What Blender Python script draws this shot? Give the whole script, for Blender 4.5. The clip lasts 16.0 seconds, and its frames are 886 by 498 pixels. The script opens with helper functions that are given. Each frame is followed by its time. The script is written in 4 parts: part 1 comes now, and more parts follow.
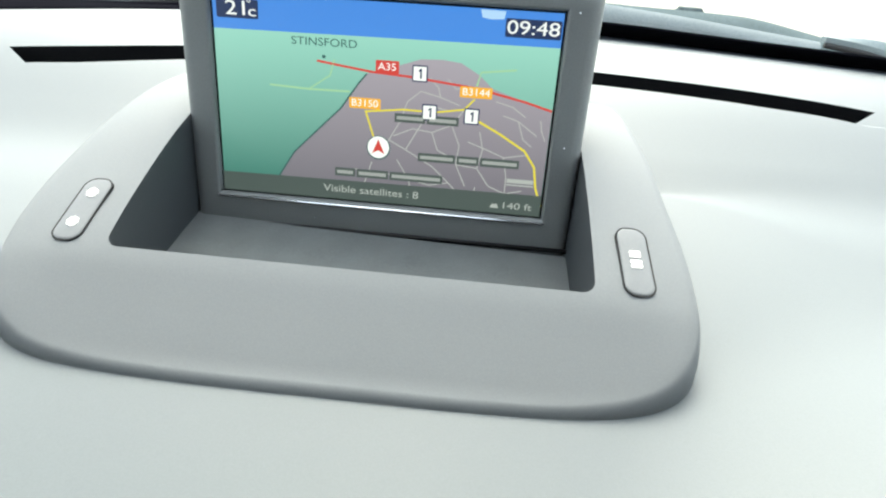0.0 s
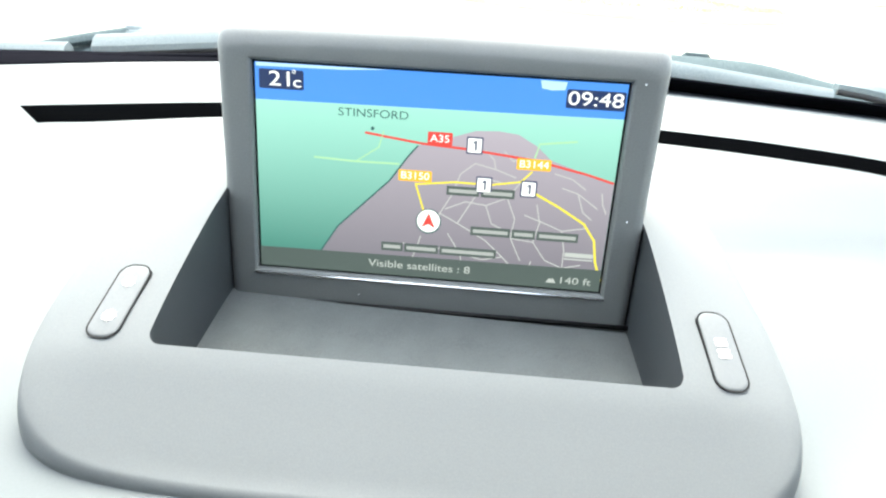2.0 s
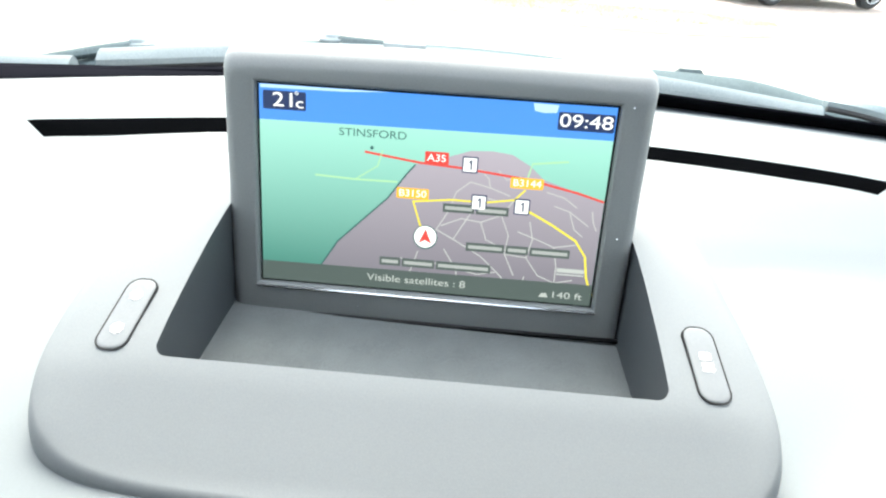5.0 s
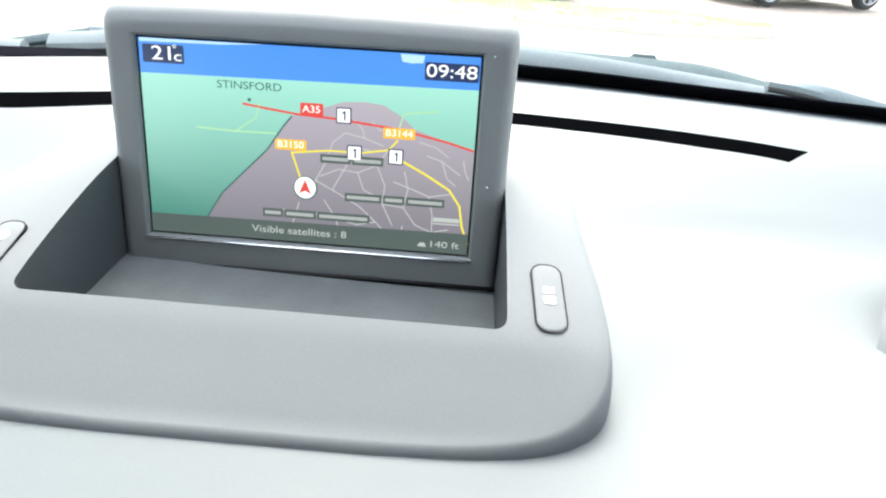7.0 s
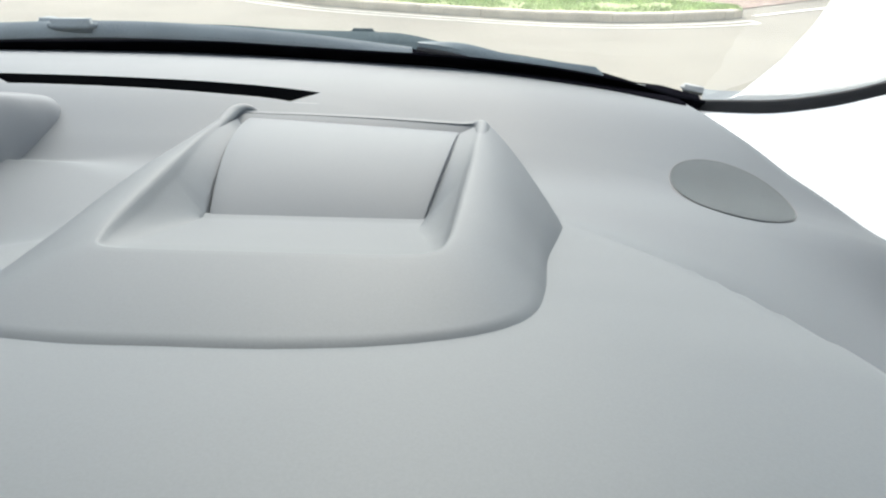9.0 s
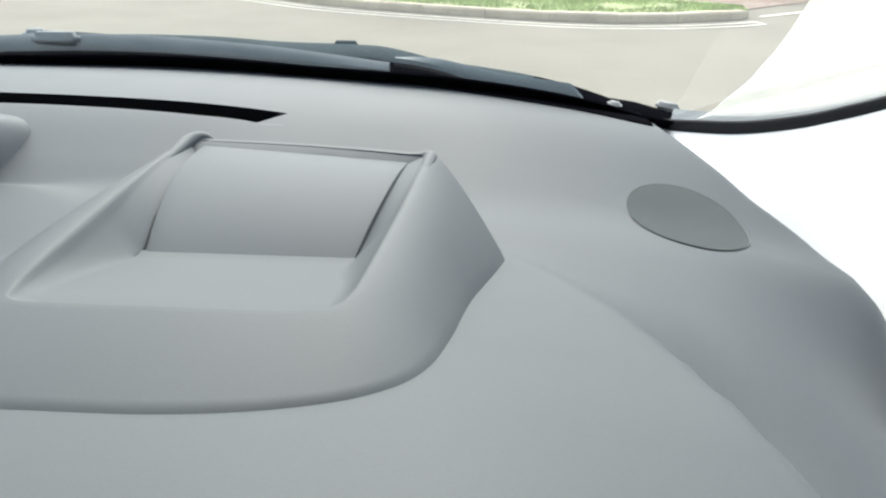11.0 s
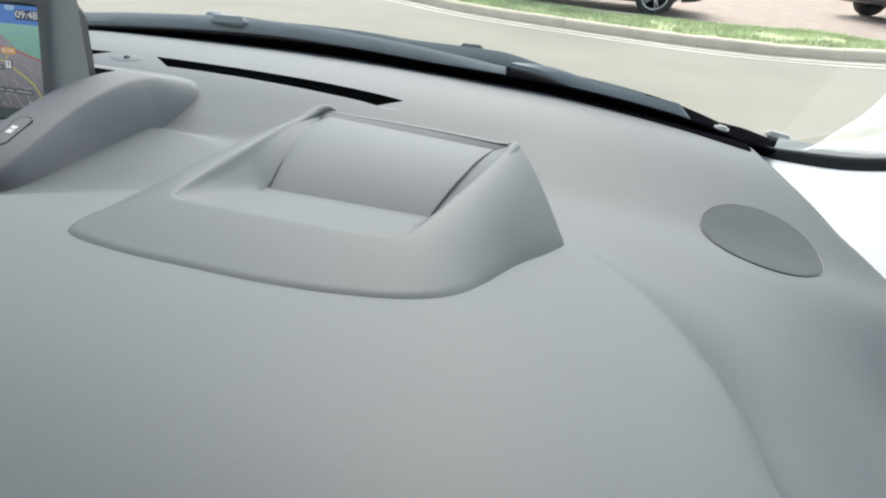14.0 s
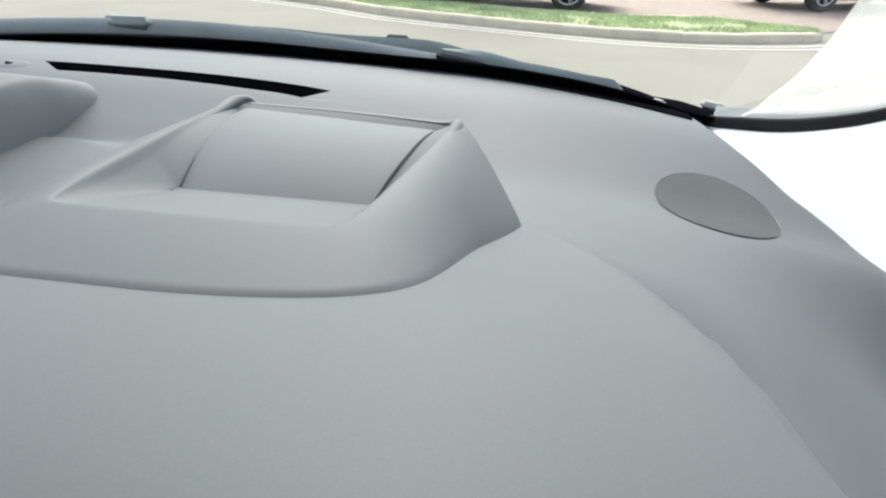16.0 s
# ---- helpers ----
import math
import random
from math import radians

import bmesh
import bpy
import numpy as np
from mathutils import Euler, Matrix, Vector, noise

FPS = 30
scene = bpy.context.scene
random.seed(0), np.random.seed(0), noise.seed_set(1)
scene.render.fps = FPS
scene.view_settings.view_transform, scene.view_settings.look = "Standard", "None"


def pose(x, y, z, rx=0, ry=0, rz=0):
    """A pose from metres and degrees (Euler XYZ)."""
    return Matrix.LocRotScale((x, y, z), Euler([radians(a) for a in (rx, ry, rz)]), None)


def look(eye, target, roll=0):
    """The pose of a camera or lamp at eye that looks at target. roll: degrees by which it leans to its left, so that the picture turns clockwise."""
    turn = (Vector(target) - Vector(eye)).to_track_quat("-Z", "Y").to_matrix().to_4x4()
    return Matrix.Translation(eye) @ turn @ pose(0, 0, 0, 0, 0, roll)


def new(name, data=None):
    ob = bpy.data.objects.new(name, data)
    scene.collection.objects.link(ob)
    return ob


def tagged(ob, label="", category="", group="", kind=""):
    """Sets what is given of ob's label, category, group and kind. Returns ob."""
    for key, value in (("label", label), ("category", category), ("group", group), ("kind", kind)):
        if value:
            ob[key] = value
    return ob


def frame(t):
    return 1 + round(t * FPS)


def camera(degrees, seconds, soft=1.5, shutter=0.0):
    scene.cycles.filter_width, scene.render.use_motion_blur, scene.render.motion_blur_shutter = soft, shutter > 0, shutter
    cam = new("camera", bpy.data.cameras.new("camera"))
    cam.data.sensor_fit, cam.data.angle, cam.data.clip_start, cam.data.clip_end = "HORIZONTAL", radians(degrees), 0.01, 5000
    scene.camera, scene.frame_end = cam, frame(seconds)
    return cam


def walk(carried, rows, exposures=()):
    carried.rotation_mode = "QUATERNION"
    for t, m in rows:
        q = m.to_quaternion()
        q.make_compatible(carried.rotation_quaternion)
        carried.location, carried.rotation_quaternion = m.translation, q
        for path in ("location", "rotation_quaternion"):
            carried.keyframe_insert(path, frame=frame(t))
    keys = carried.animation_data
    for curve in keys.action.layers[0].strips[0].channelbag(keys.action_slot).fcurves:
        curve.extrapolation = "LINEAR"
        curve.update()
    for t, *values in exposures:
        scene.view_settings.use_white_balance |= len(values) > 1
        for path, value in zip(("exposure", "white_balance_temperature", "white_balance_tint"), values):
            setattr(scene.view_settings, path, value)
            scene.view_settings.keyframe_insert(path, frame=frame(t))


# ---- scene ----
cam = camera(76.0, 16.0, soft=2.2)
PATH = [
    (0, (0.042, -0.237, 1.143), (-0.024, 1.405, 0.003), 4.2),
    (0.5, (0.024, -0.229, 1.149), (-0.043, 1.448, 0.062), 4.2),
    (1, (0.012, -0.221, 1.15), (-0.04, 1.472, 0.086), 4.2),
    (1.5, (0.002, -0.222, 1.152), (-0.034, 1.478, 0.099), 4.2),
    (2, (0.01, -0.214, 1.15), (-0.023, 1.489, 0.103), 4.1),
    (2.5, (0.009, -0.216, 1.155), (-0.016, 1.492, 0.113), 4.2),
    (3, (0.006, -0.218, 1.155), (-0.02, 1.493, 0.12), 4.3),
    (3.5, (0.006, -0.219, 1.157), (-0.021, 1.497, 0.131), 4.4),
    (4, (0.008, -0.22, 1.157), (-0.021, 1.499, 0.135), 4.4),
    (6.5, (0.02, -0.22, 1.157), (-0.004, 1.502, 0.14), 4.6),
    (7, (0.07, -0.236, 1.143), (0.038, 1.49, 0.133), 4.2),
    (7.5, (0.162, -0.285, 1.135), (0.085, 1.447, 0.138), 3.2),
    (8, (0.279, -0.308, 1.148), (0.157, 1.402, 0.118), 2.7),
    (8.5, (0.385, -0.308, 1.145), (0.307, 1.415, 0.133), 1.4),
    (8.7, (0.423, -0.309, 1.141), (0.367, 1.418, 0.134), 0.8),
    (10.8, (0.478, -0.309, 1.148), (0.439, 1.418, 0.14), 0.5),
    (11, (0.477, -0.302, 1.159), (0.41, 1.423, 0.149), 0.7),
    (11.5, (0.455, -0.314, 1.152), (0.353, 1.41, 0.144), 1.3),
    (12, (0.441, -0.364, 1.148), (0.162, 1.343, 0.144), 2.9),
    (12.5, (0.465, -0.382, 1.158), (0.082, 1.303, 0.15), 3.5),
    (13, (0.493, -0.37, 1.165), (0.069, 1.303, 0.156), 3.5),
    (13.5, (0.502, -0.358, 1.159), (0.044, 1.315, 0.163), 3.6),
    (14, (0.506, -0.348, 1.163), (0.07, 1.332, 0.169), 3.4),
    (14.5, (0.491, -0.338, 1.166), (0.113, 1.354, 0.169), 3.0),
    (15, (0.48, -0.337, 1.163), (0.155, 1.372, 0.175), 2.5),
    (15.5, (0.481, -0.328, 1.153), (0.185, 1.388, 0.169), 2.4),
    (16, (0.496, -0.322, 1.139), (0.261, 1.408, 0.163), 1.7),
]
walk(cam, [(t, look(eye, target, roll)) for t, eye, target, roll in PATH],
     exposures=[(0, 1.38, 6740, 0), (0.7, 1.74, 6700, 0), (1.5, 1.92, 6700, 1), (6.5, 1.92, 6640, 3), (7.0, 1.74, 6600, 4), (7.5, 1.18, 6520, 5),
                (8.0, 0.88, 6520, 6), (8.7, 0.56, 6500, 6), (10.8, 0.19, 6450, 5), (16, 0.16, 6450, 5)])

# ---- light ----
world = bpy.data.worlds.new("overcast_sky")
scene.world = world
world.use_nodes = True
wn, wl = world.node_tree.nodes, world.node_tree.links
sky = wn.new("ShaderNodeTexSky")
sky.sky_type, sky.sun_disc = "NISHITA", False
sky.sun_elevation, sky.sun_rotation = radians(50), radians(-6)
sky.air_density, sky.dust_density, sky.ozone_density = 1.0, 4.0, 1.0
veil = wn.new("ShaderNodeHueSaturation")
veil.inputs["Saturation"].default_value = 0.6  # thin cloud pales the blue
wl.new(sky.outputs["Color"], veil.inputs["Color"])
wl.new(veil.outputs["Color"], wn["Background"].inputs["Color"])
wn["Background"].inputs["Strength"].default_value = 0.36
sun_data = bpy.data.lights.new("sun", "SUN")
sun_data.energy, sun_data.angle, sun_data.color = 1.35, radians(85), (1.0, 0.98, 0.945)
sun = new("sun", sun_data)
sun.matrix_world = look((-.45, 4.4, 5.4), (0, 0, 0))


# ---- small maths ----
def smooth(a, b, t):
    t = min(1.0, max(0.0, (t - a) / (b - a)))
    return t * t * (3 - 2 * t)


def spline(knots):
    """A smooth curve through (x, y) knots, as a function."""
    xs, ys = [k[0] for k in knots], [k[1] for k in knots]
    n = len(xs)
    sl = []
    for i in range(n):
        a, b = max(0, i - 1), min(n - 1, i + 1)
        sl.append((ys[b] - ys[a]) / (xs[b] - xs[a]))

    def f(x):
        if x <= xs[0]:
            return ys[0]
        if x >= xs[-1]:
            return ys[-1]
        i = max(k for k in range(n - 1) if xs[k] <= x)
        h = xs[i + 1] - xs[i]
        t = (x - xs[i]) / h
        return ((2 * t ** 3 - 3 * t * t + 1) * ys[i] + (t ** 3 - 2 * t * t + t) * h * sl[i]
                + (3 * t * t - 2 * t ** 3) * ys[i + 1] + (t ** 3 - t * t) * h * sl[i + 1])
    return f


def chain(points, n):
    """n+1 points along a smooth curve through points, evenly by number."""
    fs = [spline([(i, p[k]) for i, p in enumerate(points)]) for k in range(len(points[0]))]
    m = len(points) - 1
    return [tuple(f(m * i / n) for f in fs) for i in range(n + 1)]


# ---- materials ----
def material(name, color, rough=0.5, vary=0.06, big=8.0, fine=900.0, bump=0.15, depth=0.0003, metal=0.0, spec=0.5, emit=0.0, dark=None):
    m = bpy.data.materials.new(name)
    m.use_nodes = True
    n, l = m.node_tree.nodes, m.node_tree.links
    p = n["Principled BSDF"]
    p.inputs["Roughness"].default_value, p.inputs["Metallic"].default_value = rough, metal
    p.inputs["Specular IOR Level"].default_value = spec
    co = n.new("ShaderNodeTexCoord")
    a, b = n.new("ShaderNodeTexNoise"), n.new("ShaderNodeTexNoise")
    a.inputs["Scale"].default_value, a.inputs["Detail"].default_value = big, 4
    b.inputs["Scale"].default_value, b.inputs["Detail"].default_value = fine, 3
    l.new(co.outputs["Object"], a.inputs["Vector"]), l.new(co.outputs["Object"], b.inputs["Vector"])
    add = n.new("ShaderNodeMath")
    add.operation = "MULTIPLY_ADD"
    add.inputs[1].default_value = 0.6
    l.new(a.outputs["Fac"], add.inputs[0]), l.new(b.outputs["Fac"], add.inputs[2])
    ramp = n.new("ShaderNodeValToRGB")
    lo = dark or tuple(c * (1 - 2.2 * vary) for c in color)
    hi = tuple(min(1, c * (1 + 2.2 * vary)) for c in color)
    ramp.color_ramp.elements[0].position, ramp.color_ramp.elements[0].color = 0.5, (*lo, 1)
    ramp.color_ramp.elements[1].position, ramp.color_ramp.elements[1].color = 1.1, (*hi, 1)
    l.new(add.outputs[0], ramp.inputs["Fac"]), l.new(ramp.outputs["Color"], p.inputs["Base Color"])
    rr = n.new("ShaderNodeMapRange")
    rr.inputs["To Min"].default_value, rr.inputs["To Max"].default_value = max(0.02, rough - 0.07), min(1, rough + 0.07)
    l.new(a.outputs["Fac"], rr.inputs["Value"]), l.new(rr.outputs[0], p.inputs["Roughness"])
    bp = n.new("ShaderNodeBump")
    bp.inputs["Strength"].default_value, bp.inputs["Distance"].default_value = bump, depth
    l.new(b.outputs["Fac"], bp.inputs["Height"]), l.new(bp.outputs["Normal"], p.inputs["Normal"])
    if emit:
        l.new(ramp.outputs["Color"], p.inputs["Emission Color"])
        p.inputs["Emission Strength"].default_value = emit
    return m


GLOW = 0.47  # how bright the lit display is beside the daylight


def glow(name, color, strength, color_top=None, height=0.0905, rough=0.25):
    """A lit patch of a display: its colour may run from the foot of the display to its top."""
    m = bpy.data.materials.new(name)
    m.use_nodes = True
    n, l = m.node_tree.nodes, m.node_tree.links
    p = n["Principled BSDF"]
    p.inputs["Base Color"].default_value, p.inputs["Roughness"].default_value = (0.02, 0.02, 0.02, 1), rough
    p.inputs["Emission Strength"].default_value = strength * GLOW
    p.inputs["Emission Color"].default_value = (*color, 1)
    if color_top:
        co, sep, ramp = n.new("ShaderNodeTexCoord"), n.new("ShaderNodeSeparateXYZ"), n.new("ShaderNodeValToRGB")
        mul = n.new("ShaderNodeMath")
        mul.operation, mul.inputs[1].default_value = "MULTIPLY", 1 / height
        l.new(co.outputs["Object"], sep.inputs[0]), l.new(sep.outputs["Y"], mul.inputs[0]), l.new(mul.outputs[0], ramp.inputs["Fac"])
        ramp.color_ramp.elements[0].color, ramp.color_ramp.elements[1].color = (*color, 1), (*color_top, 1)
        l.new(ramp.outputs["Color"], p.inputs["Emission Color"])
    return m


def pane(name, tint=(0.97, 0.99, 0.98), ior=1.3, haze=0.0):
    """Thin clear glass: it lets light straight through and mirrors at its own slant."""
    m = bpy.data.materials.new(name)
    m.use_nodes = True
    n, l = m.node_tree.nodes, m.node_tree.links
    n.remove(n["Principled BSDF"])
    clear, gloss, mix, fr = n.new("ShaderNodeBsdfTransparent"), n.new("ShaderNodeBsdfGlossy"), n.new("ShaderNodeMixShader"), n.new("ShaderNodeFresnel")
    clear.inputs["Color"].default_value = (*tint, 1)
    gloss.inputs["Roughness"].default_value, fr.inputs["IOR"].default_value = 0.01, ior
    l.new(fr.outputs[0], mix.inputs[0]), l.new(clear.outputs[0], mix.inputs[1]), l.new(gloss.outputs[0], mix.inputs[2])
    last = mix
    # haze mixes in a pale translucent layer, standing for glare mirrored in the glass
    if haze:
        dust, both = n.new("ShaderNodeBsdfTranslucent"), n.new("ShaderNodeMixShader")
        dust.inputs["Color"].default_value = (0.93, 0.93, 0.90, 1)
        both.inputs[0].default_value = haze
        l.new(mix.outputs[0], both.inputs[1]), l.new(dust.outputs[0], both.inputs[2])
        last = both
    l.new(last.outputs[0], n["Material Output"].inputs["Surface"])
    return m


GREY = material("grey_dash_plastic", (0.076, 0.087, 0.095), 0.60, 0.025, 6, 1400, 0.05, 0.0002, spec=0.48)
SURR = material("grey_surround_plastic", (0.147, 0.156, 0.163), 0.65, 0.025, 9, 1600, 0.05, 0.0002, spec=0.15)
LID = material("grey_flap_plastic", (0.093, 0.105, 0.114), 0.6, 0.02, 9, 1500, 0.04, 0.0002, spec=0.36)
BEZEL = material("dark_grey_housing_plastic", (0.168, 0.176, 0.180), 0.5, 0.05, 14, 1800, 0.2, 0.0002)
BACKC = material("darker_grey_back_cover", (0.04, 0.044, 0.047), 0.42, 0.05, 14, 1800, 0.2, 0.0002)
TRAYW = material("charcoal_tray_wall", (0.042, 0.047, 0.052), 0.5, 0.05, 12, 1500, 0.2, 0.0003)
TRAYF = material("textured_tray_floor", (0.098, 0.105, 0.109), 0.75, 0.10, 60, 2200, 0.6, 0.0004, spec=0.2)
BLACK = material("black_plastic", (0.008, 0.008, 0.009), 0.6, 0.1, 20, 900, 0.2, 0.0003, spec=0.15)
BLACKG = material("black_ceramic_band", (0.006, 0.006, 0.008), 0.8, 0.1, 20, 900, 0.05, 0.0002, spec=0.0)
CLOTH = material("grey_speaker_cloth", (0.061, 0.071, 0.075), 0.85, 0.08, 30, 2600, 0.9, 0.0005)
BUTTON = material("pale_grey_button", (0.140, 0.147, 0.155), 0.6, 0.02, 20, 900, 0.05, 0.0001, spec=0.3)
# white button marks, given emission so they stand out from the button
ICON = glow("glowing_white_mark", (1.0, 1.0, 1.0), 1.6)
CHROME = material("silver_trim_line", (0.75, 0.76, 0.78), 0.25, 0.02, 20, 900, 0.02, 0.0001, metal=0.8)
TRIM = material("pale_pillar_trim", (0.84, 0.84, 0.83), 0.7, 0.02, 10, 700, 0.3, 0.0003)
COWL = material("dark_teal_grey_cowl", (0.072, 0.090, 0.096), 0.8, 0.12, 10, 500, 0.3, 0.0005, spec=0.0)
WIPER = material("grey_wiper_arm", (0.168, 0.192, 0.200), 0.55, 0.08, 15, 700, 0.1, 0.0003, spec=0.2)
BLADE = material("teal_grey_wiper_blade", (0.15, 0.18, 0.19), 0.55, 0.08, 15, 700, 0.1, 0.0003, spec=0.2)
CLIP = material("pale_grey_clip", (0.22, 0.23, 0.23), 0.6, 0.06, 15, 700, 0.1, 0.0003)
EDGING = material("pale_grey_glazing_bead", (0.30, 0.32, 0.32), 0.5, 0.06, 15, 700, 0.1, 0.0003)
RUBBER = material("black_rubber", (0.012, 0.012, 0.013), 0.7, 0.1, 20, 600, 0.3, 0.0005)
LINER = material("roof_lining_cloth", (0.5, 0.5, 0.49), 0.9, 0.05, 8, 600, 0.4, 0.0006)
CABIN = material("dark_cabin_cloth", (0.08, 0.08, 0.085), 0.9, 0.1, 8, 500, 0.4, 0.0006)
GLASS = pane("windscreen_glass")
GLARE = pane("glare_side_glass", ior=1.001, haze=0.26)
ASPHALT = material("worn_grey_asphalt", (0.25, 0.232, 0.193), 0.9, 0.1, 0.7, 60, 0.6, 0.01)
LINE = material("faded_pale_road_paint", (0.74, 0.71, 0.63), 0.8, 0.08, 4, 60, 0.4, 0.003)
KERB = material("weathered_concrete_kerb", (0.64, 0.56, 0.44), 0.9, 0.1, 3, 70, 0.5, 0.004)
GRASSG = material("grass_ground", (0.36, 0.38, 0.22), 0.95, 0.2, 1.5, 40, 0.8, 0.02, dark=(0.30, 0.33, 0.17))
GRASSB = material("grass_blades", (0.45, 0.52, 0.30), 0.7, 0.3, 2.0, 30, 0.2, 0.002)
EARTH = material("far_ground", (0.2, 0.19, 0.16), 0.95, 0.15, 0.3, 20, 0.5, 0.02)
TYRE = material("black_tyre_rubber", (0.02, 0.02, 0.02), 0.8, 0.1, 8, 200, 0.4, 0.002)
ALLOY = material("silver_alloy", (0.6, 0.6, 0.62), 0.3, 0.03, 8, 100, 0.05, 0.001, metal=0.9)
TAIL = material("red_lamp_plastic", (0.25, 0.01, 0.01), 0.25, 0.05, 4, 200, 0.02, 0.0005)
PAINT = material("dark_car_paint", (0.02, 0.02, 0.024), 0.22, 0.05, 4, 200, 0.02, 0.0005, spec=0.6)
DGLASS = material("dark_car_glass", (0.012, 0.014, 0.016), 0.08, 0.02, 4, 100, 0.0, 0.0001)


def paving(name):
    m = bpy.data.materials.new(name)
    m.use_nodes = True
    n, l = m.node_tree.nodes, m.node_tree.links
    p = n["Principled BSDF"]
    p.inputs["Roughness"].default_value = 0.9
    co, br, nz, bp = n.new("ShaderNodeTexCoord"), n.new("ShaderNodeTexBrick"), n.new("ShaderNodeTexNoise"), n.new("ShaderNodeBump")
    br.inputs["Scale"].default_value = 1.0
    br.inputs["Brick Width"].default_value, br.inputs["Row Height"].default_value, br.inputs["Mortar Size"].default_value = 0.2, 0.1, 0.008
    br.inputs["Color1"].default_value, br.inputs["Color2"].default_value = (0.46, 0.34, 0.28, 1), (0.54, 0.43, 0.36, 1)
    br.inputs["Mortar"].default_value = (0.24, 0.21, 0.18, 1)
    mp = n.new("ShaderNodeMapping")
    mp.inputs["Rotation"].default_value = (0, 0, radians(80))
    nz.inputs["Scale"].default_value = 25
    l.new(co.outputs["Object"], mp.inputs["Vector"]), l.new(mp.outputs[0], br.inputs["Vector"]), l.new(co.outputs["Object"], nz.inputs["Vector"])
    mx = n.new("ShaderNodeMix")
    mx.data_type, mx.blend_type = "RGBA", "MULTIPLY"
    mx.inputs["Factor"].default_value = 0.4
    l.new(br.outputs["Color"], mx.inputs["A"]), l.new(nz.outputs["Color"], mx.inputs["B"])
    l.new(mx.outputs["Result"], p.inputs["Base Color"])
    bp.inputs["Distance"].default_value = 0.01
    l.new(br.outputs["Fac"], bp.inputs["Height"]), l.new(bp.outputs["Normal"], p.inputs["Normal"])
    bp.invert = True
    return m


PAVING = paving("red_block_paving")


# ---- mesh helpers ----
def link(name, verts, faces, mat, parent=None, label="", flat=False):
    me = bpy.data.meshes.new(name)
    me.from_pydata([tuple(v) for v in verts], [], faces)
    bm = bmesh.new()
    bm.from_mesh(me)
    bmesh.ops.recalc_face_normals(bm, faces=bm.faces)
    bm.to_mesh(me)
    bm.free()
    if not flat:
        me.polygons.foreach_set("use_smooth", [True] * len(me.polygons))
    me.materials.append(mat)
    ob = new(name, me)
    if parent:
        ob.parent = parent
    if label:
        ob["label"] = label
    return ob


def part(name, bm, mat, parent=None, label="", flat=False):
    me = bpy.data.meshes.new(name)
    bmesh.ops.recalc_face_normals(bm, faces=bm.faces)
    bm.to_mesh(me)
    bm.free()
    if not flat:
        me.polygons.foreach_set("use_smooth", [True] * len(me.polygons))
    me.materials.append(mat)
    ob = new(name, me)
    if parent:
        ob.parent = parent
    if label:
        ob["label"] = label
    return ob


def face_in(ob, good):
    """Turns a pane's faces so that their normals look into the cabin."""
    bm = bmesh.new()
    bm.from_mesh(ob.data)
    bm.normal_update()
    if sum(good(q.normal) for q in bm.faces) < len(bm.faces) / 2:
        bmesh.ops.reverse_faces(bm, faces=bm.faces[:])
    bm.to_mesh(ob.data)
    bm.free()


def sharp(ob, degrees):
    """Keeps edges crisper than degrees sharp in shading."""
    bm = bmesh.new()
    bm.from_mesh(ob.data)
    for e in bm.edges:
        if len(e.link_faces) == 2 and e.calc_face_angle(0) > radians(degrees):
            e.smooth = False
    bm.to_mesh(ob.data)
    bm.free()
    return ob


def sheet(rows, closed=False):
    """Verts and faces of a net of rows of points."""
    nv, nu = len(rows), len(rows[0])
    verts = [p for r in rows for p in r]
    faces = []
    for j in range(nv - 1):
        for i in range(nu if closed else nu - 1):
            k = (i + 1) % nu
            faces.append((j * nu + i, j * nu + k, (j + 1) * nu + k, (j + 1) * nu + i))
    return verts, faces


def block(name, size, at, mat, parent=None, bevel=0.002, label="", turn=(0, 0, 0)):
    bm = bmesh.new()
    bmesh.ops.create_cube(bm, size=1, matrix=Matrix.Diagonal((*size, 1)))
    if bevel:
        bmesh.ops.bevel(bm, geom=bm.edges[:], offset=bevel, segments=2, affect="EDGES")
    bm.transform(pose(*at, *turn))
    return part(name, bm, mat, parent, label, flat=not bevel)


def tube(name, points, radius, mat, parent=None, label="", sides=8, flat_z=1.0):
    """A round bar along points; radius may be one number or one for each point."""
    rows = []
    for i, p in enumerate(points):
        a, b = Vector(points[max(0, i - 1)]), Vector(points[min(len(points) - 1, i + 1)])
        d = (b - a).normalized()
        s = d.cross(Vector((0, 0, 1))).normalized()
        u = s.cross(d)
        r = radius[i] if isinstance(radius, (list, tuple)) else radius
        rows.append([Vector(p) + s * r * math.cos(2 * math.pi * k / sides) + u * r * flat_z * math.sin(2 * math.pi * k / sides) for k in range(sides)])
    v, f = sheet(rows, True)
    n = len(rows)
    f.append(tuple(range(sides)))
    f.append(tuple((n - 1) * sides + k for k in range(sides)))
    return sharp(link(name, v, f, mat, parent, label), 60)


def plate(points, w0, w1):
    """A flat slab with the outline points, from depth w0 to w1."""
    n = len(points)
    v = [(x, y, w0) for x, y in points] + [(x, y, w1) for x, y in points]
    f = [tuple(range(n)), tuple(range(n, 2 * n))] + [(i, (i + 1) % n, n + (i + 1) % n, n + i) for i in range(n)]
    return v, f


